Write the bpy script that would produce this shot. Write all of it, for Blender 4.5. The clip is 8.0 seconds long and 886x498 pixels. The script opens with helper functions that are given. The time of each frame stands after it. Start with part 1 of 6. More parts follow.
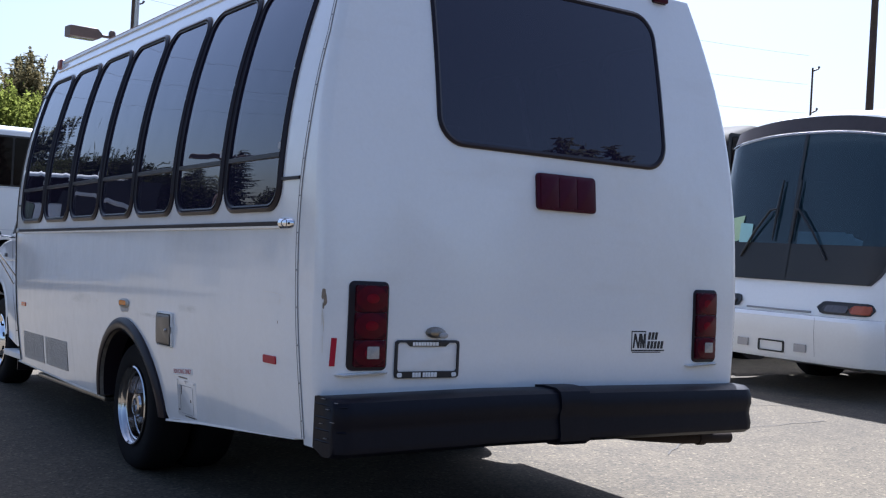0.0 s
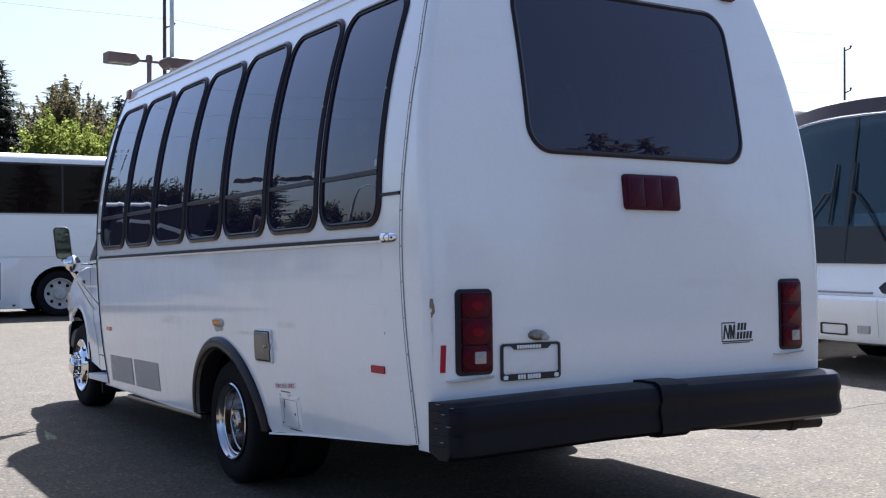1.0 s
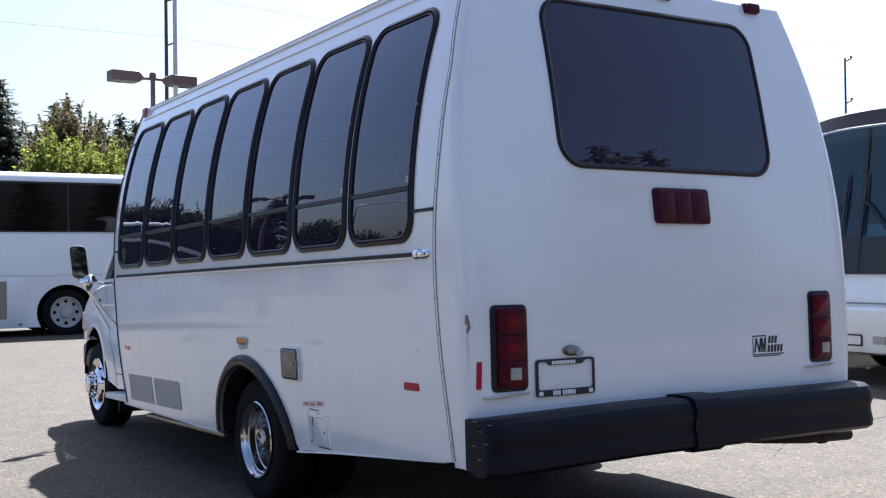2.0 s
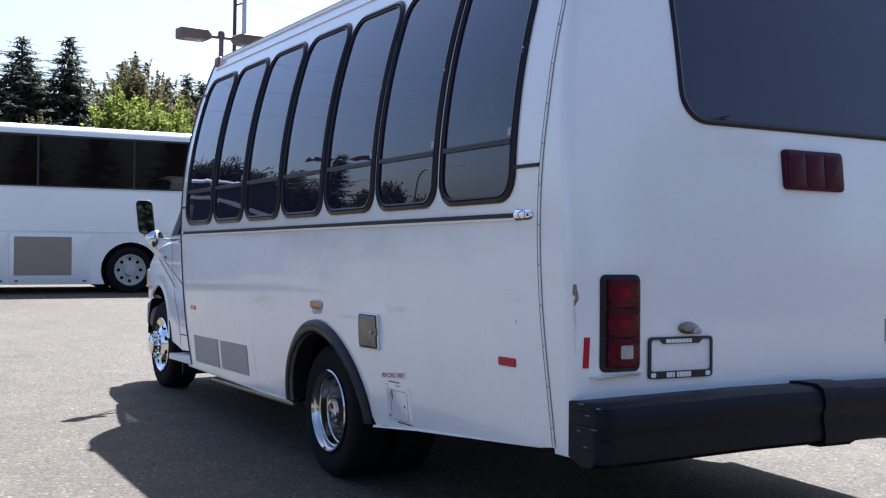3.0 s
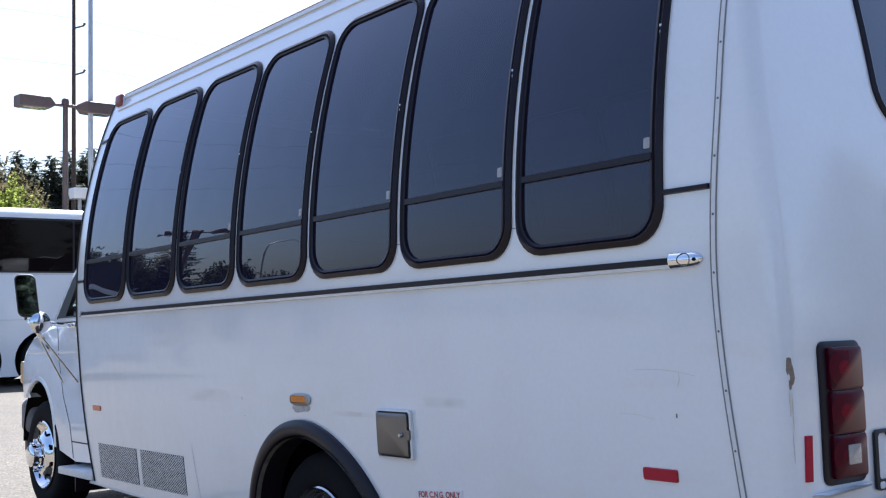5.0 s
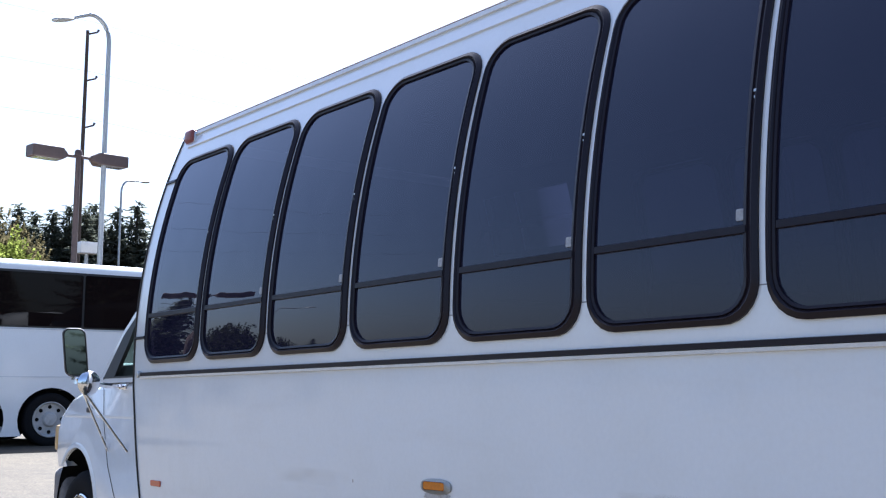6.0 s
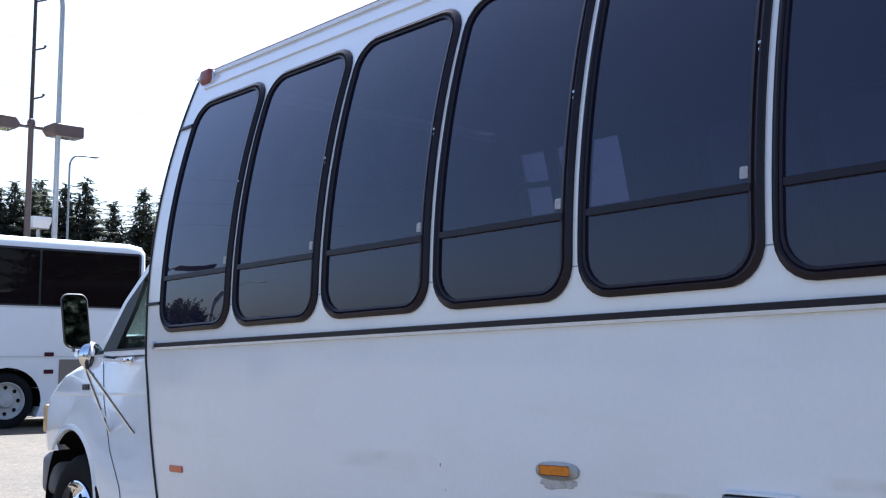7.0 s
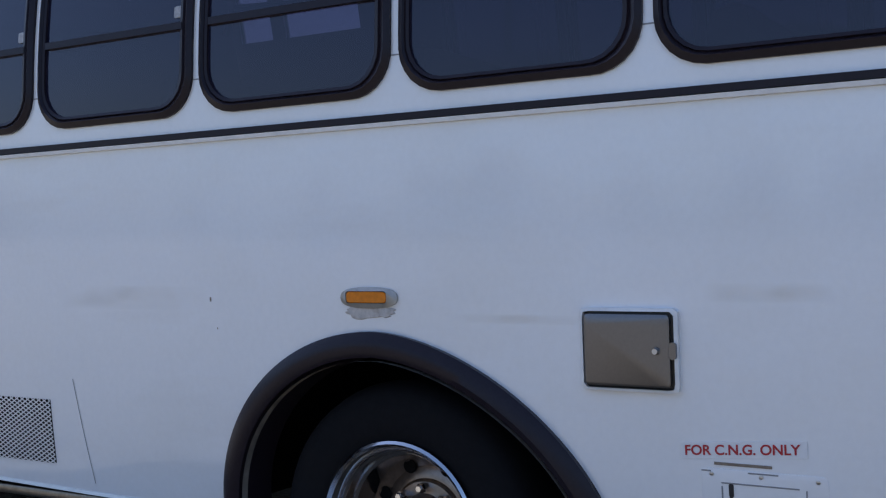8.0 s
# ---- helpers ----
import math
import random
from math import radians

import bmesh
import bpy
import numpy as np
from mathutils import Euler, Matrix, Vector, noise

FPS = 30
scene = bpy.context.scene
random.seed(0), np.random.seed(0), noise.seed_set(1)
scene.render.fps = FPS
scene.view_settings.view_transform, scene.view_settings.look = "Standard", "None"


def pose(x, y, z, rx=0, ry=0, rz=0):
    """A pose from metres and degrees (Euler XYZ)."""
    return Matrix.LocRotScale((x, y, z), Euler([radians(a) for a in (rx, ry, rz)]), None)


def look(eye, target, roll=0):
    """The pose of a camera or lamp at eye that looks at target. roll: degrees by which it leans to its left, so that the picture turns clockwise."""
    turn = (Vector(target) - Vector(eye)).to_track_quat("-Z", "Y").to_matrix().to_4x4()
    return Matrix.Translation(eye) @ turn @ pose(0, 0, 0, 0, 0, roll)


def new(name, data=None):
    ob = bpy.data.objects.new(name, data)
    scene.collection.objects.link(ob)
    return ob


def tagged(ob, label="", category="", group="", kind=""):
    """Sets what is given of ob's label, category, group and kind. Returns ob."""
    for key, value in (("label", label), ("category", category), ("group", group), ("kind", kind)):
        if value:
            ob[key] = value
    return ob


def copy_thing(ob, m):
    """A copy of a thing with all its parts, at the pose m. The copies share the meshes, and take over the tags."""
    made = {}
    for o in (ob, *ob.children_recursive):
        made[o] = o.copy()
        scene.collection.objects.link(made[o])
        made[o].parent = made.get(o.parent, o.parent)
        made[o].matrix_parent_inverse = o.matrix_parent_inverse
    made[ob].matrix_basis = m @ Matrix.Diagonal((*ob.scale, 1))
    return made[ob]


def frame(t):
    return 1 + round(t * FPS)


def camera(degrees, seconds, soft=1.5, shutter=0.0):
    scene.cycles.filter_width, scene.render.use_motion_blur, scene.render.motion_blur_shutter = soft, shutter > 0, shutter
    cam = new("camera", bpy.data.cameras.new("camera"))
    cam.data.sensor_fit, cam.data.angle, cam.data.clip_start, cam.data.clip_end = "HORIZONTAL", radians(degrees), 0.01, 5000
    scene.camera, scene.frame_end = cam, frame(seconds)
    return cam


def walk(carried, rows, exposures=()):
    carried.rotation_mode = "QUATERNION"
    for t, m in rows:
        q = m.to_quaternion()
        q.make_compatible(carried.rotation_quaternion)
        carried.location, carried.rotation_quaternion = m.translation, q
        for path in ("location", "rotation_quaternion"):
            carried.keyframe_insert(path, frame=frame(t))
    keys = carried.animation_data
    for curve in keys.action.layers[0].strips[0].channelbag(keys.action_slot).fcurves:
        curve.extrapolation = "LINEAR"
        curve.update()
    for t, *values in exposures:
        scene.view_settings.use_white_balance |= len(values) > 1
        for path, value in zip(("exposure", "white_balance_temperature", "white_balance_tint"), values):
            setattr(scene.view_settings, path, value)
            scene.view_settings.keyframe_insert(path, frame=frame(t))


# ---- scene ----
cam = camera(43.2, 8.0, 1.2)
PATH = [
    (0, (-2.047, -3.869, 1.322), (-0.924, -2.214, 1.318), 3.11),
    (0.2, (-2.086, -3.870, 1.346), (-0.930, -2.238, 1.332), 1.79),
    (0.3, (-2.110, -3.884, 1.360), (-0.947, -2.257, 1.364), 0.83),
    (0.4, (-2.134, -3.881, 1.363), (-0.992, -2.240, 1.396), 1.35),
    (0.5, (-2.166, -3.891, 1.363), (-1.047, -2.234, 1.399), 1.30),
    (0.7, (-2.221, -3.875, 1.354), (-1.133, -2.197, 1.381), 1.72),
    (0.8, (-2.262, -3.864, 1.347), (-1.193, -2.174, 1.369), 1.38),
    (1, (-2.370, -3.846, 1.339), (-1.295, -2.159, 1.337), -0.17),
    (1.2, (-2.464, -3.835, 1.381), (-1.394, -2.146, 1.342), 0.23),
    (2.3, (-2.483, -3.664, 1.332), (-1.398, -1.984, 1.363), -1.57),
    (2.5, (-2.419, -3.575, 1.324), (-1.339, -1.892, 1.334), -2.86),
    (2.7, (-2.390, -3.453, 1.320), (-1.366, -1.735, 1.326), -0.61),
    (3, (-2.372, -3.251, 1.312), (-1.385, -1.512, 1.282), 1.05),
    (3.2, (-2.391, -3.099, 1.295), (-1.376, -1.376, 1.261), 1.23),
    (3.5, (-2.415, -2.866, 1.284), (-1.254, -1.238, 1.247), 1.84),
    (3.7, (-2.390, -2.705, 1.271), (-1.200, -1.098, 1.228), 1.28),
    (4, (-2.311, -2.460, 1.261), (-1.113, -0.859, 1.230), -0.66),
    (4.2, (-2.298, -2.291, 1.312), (-1.099, -0.691, 1.330), -0.03),
    (5.3, (-2.313, -1.334, 1.257), (-1.076, 0.233, 1.384), -1.13),
    (5.5, (-2.285, -1.136, 1.298), (-1.041, 0.423, 1.445), -0.76),
    (5.8, (-2.313, -0.854, 1.293), (-1.098, 0.721, 1.496), 1.74),
    (6, (-2.342, -0.678, 1.281), (-1.109, 0.880, 1.505), 0.51),
    (6.2, (-2.348, -0.511, 1.282), (-1.064, 1.001, 1.536), 0.82),
    (6.5, (-2.350, -0.277, 1.267), (-1.034, 1.200, 1.557), -0.36),
    (6.7, (-2.349, -0.104, 1.252), (-1.028, 1.379, 1.486), -1.65),
    (7, (-2.322, 0.143, 1.230), (-1.012, 1.642, 1.420), 0.25),
    (7.2, (-2.336, 0.292, 1.210), (-1.004, 1.776, 1.365), 0.34),
    (7.3, (-2.356, 0.355, 1.200), (-0.979, 1.796, 1.359), 0.72),
    (7.4, (-2.362, 0.427, 1.179), (-0.913, 1.795, 1.345), 0.63),
    (7.5, (-2.359, 0.467, 1.197), (-0.852, 1.774, 1.338), -0.03),
    (7.8, (-2.301, 0.663, 1.128), (-0.635, 1.770, 1.176), 0.92),
    (8, (-2.188, 0.821, 1.070), (-0.466, 1.838, 1.037), 0.12),
]
walk(cam, [(t, look(eye, target, roll)) for t, eye, target, roll in PATH],
     [(0, 1.74, 5550, 14), (0.5, 1.89, 5550, 14), (1.2, 1.88, 5600, 14), (2.3, 1.92, 5550, 14), (4.2, 2.10, 5450, 13), (5.3, 2.18, 5450, 13), (7, 2.21, 5450, 13), (7.5, 2.11, 5450, 13), (8, 2.00, 5450, 13)])

# ---- light ----
SUN = Vector((0.45, 0.50, 1.0)).normalized()
world = bpy.data.worlds.new("world")
scene.world = world
world.use_nodes = True
_wt = world.node_tree
_sky = _wt.nodes.new("ShaderNodeTexSky")
_sky.sky_type = "NISHITA"
_sky.sun_disc = False
_sky.sun_elevation = math.asin(SUN.z)
_sky.sun_rotation = math.atan2(SUN.x, SUN.y)
_sky.air_density, _sky.dust_density, _sky.ozone_density = 1.0, 3.0, 1.0
_wt.links.new(_sky.outputs[0], _wt.nodes["Background"].inputs[0])
_wt.nodes["Background"].inputs[1].default_value = 0.052
sun = new("sun", bpy.data.lights.new("sun", "SUN"))
sun.data.energy, sun.data.angle, sun.data.color = 5.0, radians(0.53), (1.0, 0.95, 0.87)
sun.matrix_world = look(SUN * 60, (0, 0, 0))


# ---- materials ----
def mat(name, col, rough=0.5, metal=0.0, streak=0.0, grain=0.0, scale=20.0, stain=0.0, stain_scale=1.5, stain_col=None, bump=0.0,
        bump_scale=None, coat=0.0, spec=0.5, island=0.0, rough_var=0.0):
    """Principled material with fine grain, broad stains and relief, in object metres."""
    m = bpy.data.materials.new(name)
    m.use_nodes = True
    nt = m.node_tree
    n, l = nt.nodes, nt.links
    b = n["Principled BSDF"]
    b.inputs["Roughness"].default_value, b.inputs["Metallic"].default_value = rough, metal
    b.inputs["Coat Weight"].default_value, b.inputs["Coat Roughness"].default_value = coat, 0.06
    b.inputs["Specular IOR Level"].default_value = spec
    co = n.new("ShaderNodeTexCoord").outputs["Object"]
    rgb = n.new("ShaderNodeRGB")
    rgb.outputs[0].default_value = (*col, 1)
    out = rgb.outputs[0]

    def tex(s, detail=4.0, roughness=0.6):
        t = n.new("ShaderNodeTexNoise")
        t.inputs["Scale"].default_value, t.inputs["Detail"].default_value, t.inputs["Roughness"].default_value = s, detail, roughness
        l.new(co, t.inputs["Vector"])
        return t.outputs["Fac"]

    def ramp(v, a, b_, lo=0.0, hi=1.0):
        r = n.new("ShaderNodeMapRange")
        for k, x in zip(("From Min", "From Max", "To Min", "To Max"), (a, b_, lo, hi)):
            r.inputs[k].default_value = x
        l.new(v, r.inputs["Value"])
        return r.outputs["Result"]

    def mix(fac, a, b_, mode="MIX"):
        x = n.new("ShaderNodeMix")
        x.data_type, x.blend_type = "RGBA", mode
        for sock, v in ((x.inputs[0], fac), (x.inputs[6], a), (x.inputs[7], b_)):
            if isinstance(v, (int, float)):
                sock.default_value = v
            elif isinstance(v, tuple):
                sock.default_value = (*v, 1)
            else:
                l.new(v, sock)
        return x.outputs[2]

    if island:
        r = n.new("ShaderNodeNewGeometry").outputs["Random Per Island"]
        out = mix(ramp(r, 0, 1, 0, island), out, tuple(c * 0.35 for c in col))
        out = mix(ramp(tex(0.7), 0.4, 0.65, 0, island), out, tuple(min(1, c * 1.7) for c in col))
    if stain:
        out = mix(ramp(tex(stain_scale, 5.0, 0.65), 0.5, 0.72, 0, stain), out, stain_col or tuple(c * 0.5 for c in col))
    if streak:
        for sc, lo, hi, c in (((9, 9, 1.3), 0.62, 0.90, (0.62, 0.56, 0.47)), ((1.6, 1.6, 8.0), 0.57, 0.76, (0.58, 0.52, 0.44))):
            mp = n.new("ShaderNodeMapping")
            mp.inputs["Scale"].default_value = sc
            l.new(co, mp.inputs["Vector"])
            s_ = n.new("ShaderNodeTexNoise")
            s_.inputs["Scale"].default_value, s_.inputs["Detail"].default_value = 1.0, 6.0
            l.new(mp.outputs[0], s_.inputs["Vector"])
            out = mix(ramp(s_.outputs["Fac"], lo, hi, 0, streak * (.45 if sc[0] > 5 else 1)), out, c)
    if grain:
        out = mix(ramp(tex(scale, 3.0), 0.35, 0.7, 0, grain), out, tuple(c * 0.45 for c in col))
    l.new(out, b.inputs["Base Color"])
    if rough_var:
        l.new(ramp(tex(stain_scale * 3), 0.3, 0.7, max(0.02, rough - rough_var), rough + rough_var), b.inputs["Roughness"])
    if bump:
        k = n.new("ShaderNodeBump")
        k.inputs["Strength"].default_value, k.inputs["Distance"].default_value = 1.0, bump
        l.new(tex(bump_scale or scale, 3.0), k.inputs["Height"])
        l.new(k.outputs[0], b.inputs["Normal"])
    return m


def glass(name, tint, gloss=1.5, rough=0.0, wave=0.0, haze=None, sheen=(1, 1, 1)):
    """A thin tinted pane: looks through itself in its tint; both its faces mirror by Fresnel; haze is the film's own faint colour."""
    m = bpy.data.materials.new(name)
    m.use_nodes = True
    n, l = m.node_tree.nodes, m.node_tree.links
    n.remove(n["Principled BSDF"])
    tr, gl, fr, mx = (n.new("ShaderNode" + k) for k in ("BsdfTransparent", "BsdfGlossy", "Fresnel", "MixShader"))
    tr.inputs[0].default_value = (*tint, 1)
    gl.inputs["Roughness"].default_value = rough
    fr.inputs["IOR"].default_value = gloss
    gl.inputs[0].default_value = (*sheen, 1)
    one, two, both = (n.new("ShaderNodeMath") for _ in range(3))
    one.operation, two.operation, both.operation = "MULTIPLY", "ADD", "DIVIDE"
    one.inputs[1].default_value, two.inputs[1].default_value = 2.0, 1.0
    l.new(fr.outputs[0], one.inputs[0])
    l.new(fr.outputs[0], two.inputs[0])
    l.new(one.outputs[0], both.inputs[0])
    l.new(two.outputs[0], both.inputs[1])
    l.new(both.outputs[0], mx.inputs[0])
    base = tr.outputs[0]
    if haze:
        df, hz = n.new("ShaderNodeBsdfDiffuse"), n.new("ShaderNodeMixShader")
        df.inputs[0].default_value = (*haze, 1)
        hz.inputs[0].default_value = 0.5
        l.new(tr.outputs[0], hz.inputs[1])
        l.new(df.outputs[0], hz.inputs[2])
        base = hz.outputs[0]
    l.new(base, mx.inputs[1])
    l.new(gl.outputs[0], mx.inputs[2])
    if wave:
        t, k = n.new("ShaderNodeTexNoise"), n.new("ShaderNodeBump")
        t.inputs["Scale"].default_value, t.inputs["Detail"].default_value = 2.2, 1.0
        l.new(n.new("ShaderNodeTexCoord").outputs["Object"], t.inputs["Vector"])
        k.inputs["Distance"].default_value = wave
        l.new(t.outputs["Fac"], k.inputs["Height"])
        l.new(k.outputs[0], gl.inputs["Normal"])
    l.new(mx.outputs[0], n["Material Output"].inputs[0])
    return m


def asphalt_material():
    """Worn asphalt: pale stones of several tones in a grey binder, broad bleaching, oil and repaired seams."""
    m = bpy.data.materials.new("asphalt")
    m.use_nodes = True
    n, l = m.node_tree.nodes, m.node_tree.links
    b = n["Principled BSDF"]
    b.inputs["Roughness"].default_value = 0.92
    co = n.new("ShaderNodeTexCoord").outputs["Object"]

    def noise_tex(s, d=4.0):
        t = n.new("ShaderNodeTexNoise")
        t.inputs["Scale"].default_value, t.inputs["Detail"].default_value = s, d
        l.new(co, t.inputs["Vector"])
        return t.outputs["Fac"]

    def ramp(v, stops):
        r = n.new("ShaderNodeValToRGB")
        while len(r.color_ramp.elements) < len(stops):
            r.color_ramp.elements.new(0.5)
        for e, (p, c) in zip(r.color_ramp.elements, stops):
            e.position, e.color = p, (*c, 1)
        l.new(v, r.inputs[0])
        return r.outputs[0]

    def mix(fac, a, c, mode="MIX"):
        x = n.new("ShaderNodeMix")
        x.data_type, x.blend_type = "RGBA", mode
        for sock, v in ((x.inputs[0], fac), (x.inputs[6], a), (x.inputs[7], c)):
            if isinstance(v, (int, float)):
                sock.default_value = v
            else:
                l.new(v, sock)
        return x.outputs[2]

    v = n.new("ShaderNodeTexVoronoi")
    v.inputs["Scale"].default_value = 64
    l.new(co, v.inputs["Vector"])
    stones = ramp(v.outputs["Color"], [(0.0, (0.029, 0.0243, 0.0170)), (0.35, (0.071, 0.0578, 0.0388)), (0.8, (0.108, 0.0880, 0.0585)), (1.0, (0.23, 0.189, 0.128))])
    broad = ramp(noise_tex(0.35, 6), [(0.3, (0.72, 0.72, 0.73)), (0.7, (1.0, 0.99, 0.96))])
    mid = ramp(noise_tex(3.5, 5), [(0.25, (0.74, 0.74, 0.75)), (0.65, (1.0, 1.0, 1.0))])
    col = mix(1.0, mix(1.0, stones, broad, "MULTIPLY"), mid, "MULTIPLY")
    oil = ramp(noise_tex(0.8, 3), [(0.66, (1.0, 1.0, 1.0)), (0.76, (0.45, 0.45, 0.46))])
    col = mix(0.8, col, oil, "MULTIPLY")
    l.new(col, b.inputs["Base Color"])
    k = n.new("ShaderNodeBump")
    k.inputs["Distance"].default_value = 0.003
    l.new(v.outputs["Distance"], k.inputs["Height"])
    l.new(k.outputs[0], b.inputs["Normal"])
    return m


WHITE = mat("white_gelcoat", (0.80, 0.81, 0.82), 0.2, streak=0.14, grain=0.05, scale=60, stain=0.20, stain_scale=1.6, stain_col=(0.66, 0.65, 0.60),
            bump=0.011, bump_scale=2.1, coat=0.9, rough_var=0.06)
WHITE_TRIM = mat("white_trim", (0.76, 0.76, 0.75), 0.3, grain=0.15, scale=40, stain=0.25, stain_scale=6)
OFFWHITE = mat("coach_paint", (0.78, 0.79, 0.79), 0.25, grain=0.05, scale=40, stain=0.12, stain_scale=0.8, coat=0.4)
SILVER = mat("silver_paint", (0.55, 0.58, 0.62), 0.3, 0.3, grain=0.05, coat=0.4)
RUBBER = mat("black_rubber", (0.018, 0.0135, 0.0195), 0.30, spec=0.22, grain=0.3, scale=90, stain=0.25, stain_scale=9, stain_col=(0.024, 0.021, 0.026), bump=0.0005, bump_scale=120)
TYRE = mat("tyre_rubber", (0.010, 0.010, 0.0115), 0.85, spec=0.12, grain=0.3, scale=50, stain=0.5, stain_scale=6, stain_col=(0.013, 0.012, 0.011), bump=0.001, bump_scale=90)
BUMPER = mat("bumper_rubber", (0.0058, 0.0062, 0.0125), 0.45, spec=0.17, grain=0.3, scale=70, stain=0.3, stain_scale=5, stain_col=(0.014, 0.014, 0.022), bump=0.002, bump_scale=10)
BLACK = mat("black_plastic", (0.012, 0.012, 0.013), 0.45, grain=0.2, scale=80)
UNDER = mat("undercoat", (0.008, 0.0075, 0.0075), 0.95, spec=0.1, grain=0.4, scale=20)
CHROME = mat("chrome", (0.86, 0.86, 0.88), 0.06, 1.0, rough_var=0.03, stain=0.15, stain_scale=12, stain_col=(0.5, 0.48, 0.45))
GREY_PLASTIC = mat("weathered_grey_plastic", (0.20, 0.19, 0.19), 0.55, grain=0.3, scale=60, stain=0.4, stain_scale=8, stain_col=(0.09, 0.085, 0.09))
DULL_METAL = mat("dull_metal", (0.55, 0.55, 0.56), 0.35, 1.0, stain=0.4, stain_scale=10, stain_col=(0.33, 0.3, 0.27))
STEEL = mat("brushed_steel", (0.205, 0.195, 0.19), 0.38, 0.85, grain=0.12, scale=150, stain=0.35, stain_scale=9, stain_col=(0.2, 0.19, 0.18))
LAMP_CREAM = mat("weathered_bezel", (0.42, 0.40, 0.36), 0.45, 0.3, grain=0.3, scale=60)
COACH_RIM = mat("dusty_white_rim", (0.48, 0.47, 0.45), 0.5, grain=0.3, scale=30, stain=0.5, stain_scale=5, stain_col=(0.28, 0.26, 0.24))
OLD_METAL = mat("tarnished_lamp_metal", (0.30, 0.275, 0.24), 0.35, 0.9, grain=0.4, scale=60, stain=0.6, stain_scale=20, stain_col=(0.14, 0.11, 0.08))
HEADLAMP = mat("headlamp_glass", (0.075, 0.065, 0.06), 0.12, coat=0.8, grain=0.5, scale=40)
TURN_LENS = mat("turn_lens", (0.36, 0.085, 0.03), 0.2, coat=0.4, grain=0.3, scale=50)
RUST = mat("rusty_iron", (0.035, 0.023, 0.018), 0.85, 0.2, grain=0.5, scale=60)
RED_FADED = mat("faded_red_lens", (0.28, 0.085, 0.075), 0.3, spec=0.3, grain=0.3, scale=40)
FLARE_LIP = mat("worn_lip", (0.27, 0.24, 0.20), 0.6, grain=0.6, scale=30, stain=0.7, stain_scale=5, stain_col=(0.05, 0.045, 0.04))
PATCH = mat("grey_sealant", (0.58, 0.55, 0.52), 0.7, grain=0.5, scale=50, stain=0.8, stain_scale=24, stain_col=(0.25, 0.19, 0.14))
JOINT = mat("grey_joint", (0.27, 0.27, 0.28), 0.6, grain=0.3, scale=60)
RED_DARK = mat("dark_red_lens", (0.055, 0.004, 0.017), 0.35, spec=0.15, grain=0.3, scale=30)
RED_MARK = mat("red_reflector", (0.42, 0.010, 0.035), 0.3, spec=0.25, grain=0.3, scale=200)
AMBER = mat("amber_lens", (0.72, 0.215, 0.004), 0.25, spec=0.3, coat=0.15, grain=0.35, scale=70)
PALE_AMBER = mat("pale_amber_lens", (0.55, 0.34, 0.12), 0.25, coat=0.3, grain=0.2, scale=60)
ORANGE = mat("orange_reflector", (0.55, 0.085, 0.02), 0.25, coat=0.5)
CLEAR = mat("clear_lens", (0.36, 0.35, 0.35), 0.12, coat=1.0, grain=0.4, scale=150)
STICKER = mat("faded_sticker", (0.42, 0.42, 0.43), 0.5, grain=0.6, scale=140)
HUB_STEEL = mat("grimy_steel", (0.30, 0.235, 0.19), 0.28, 0.85, grain=0.5, scale=40, stain=0.7, stain_scale=16, stain_col=(0.05, 0.035, 0.025))
SIGN_WHITE = mat("sign_white", (0.8, 0.8, 0.8), 0.4, grain=0.1)
INK = mat("black_ink", (0.015, 0.015, 0.02), 0.5)
RED_INK = mat("red_ink", (0.42, 0.02, 0.03), 0.5, grain=0.2, scale=200)
GUTTER = mat("brown_sealant", (0.19, 0.125, 0.105), 0.7, grain=0.5, scale=60)
CRACK = mat("dark_joint", (0.040, 0.034, 0.027), 0.8, grain=0.5, scale=60)
SOOT = mat("grime", (0.27, 0.215, 0.16), 0.8, grain=0.6, scale=70)
TINT = glass("tinted_glass", (0.10, 0.10, 0.16), 1.34, 0.0, 0.0006, (0.027, 0.0245, 0.056), (0.93, 0.94, 1.0))
TINT_REAR = glass("rear_tinted_glass", (0.04, 0.04, 0.07), 1.36, 0.0, 0.0004, (0.032, 0.024, 0.056))
RED_GLASS = glass("red_lamp_glass", (0.80, 0.008, 0.050), 1.16, 0.35, 0.0, (0.085, 0.001, 0.016))
BOWL = mat("lamp_reflector", (0.24, 0.20, 0.20), 0.6, grain=0.3, scale=60)
# Pale tone for the bright spots painted behind the tail lamp lenses.
LENS_SPOT = mat("lens_bright_spot", (0.85, 0.82, 0.80), 0.5)
BARREL = mat("tarnished_chrome", (0.58, 0.56, 0.55), 0.14, 1.0, rough_var=0.05, stain=0.5, stain_scale=14, stain_col=(0.16, 0.13, 0.11))
LIP = mat("worn_chrome", (0.58, 0.57, 0.57), 0.13, 1.0, rough_var=0.06, stain=0.4, stain_scale=14, stain_col=(0.3, 0.26, 0.22))
STREAKED = mat("faint_streak", (0.67, 0.63, 0.55), 0.4, grain=0.3, scale=90)
ENTRY_GLASS = glass("entry_door_glass", (0.40, 0.41, 0.50), 1.4)
CAB_GLASS = glass("cab_glass", (0.74, 0.90, 0.88), 1.38, 0.0, 0.0, (0.012, 0.018, 0.018))
COACH_GLASS = glass("coach_glass", (0.12, 0.10, 0.10), 1.16, 0.0, 0.001, (0.016, 0.011, 0.011))
WINDSHIELD = glass("coach_windshield", (0.44, 0.62, 0.70), 1.32, 0.0, 0.002, (0.016, 0.040, 0.058))
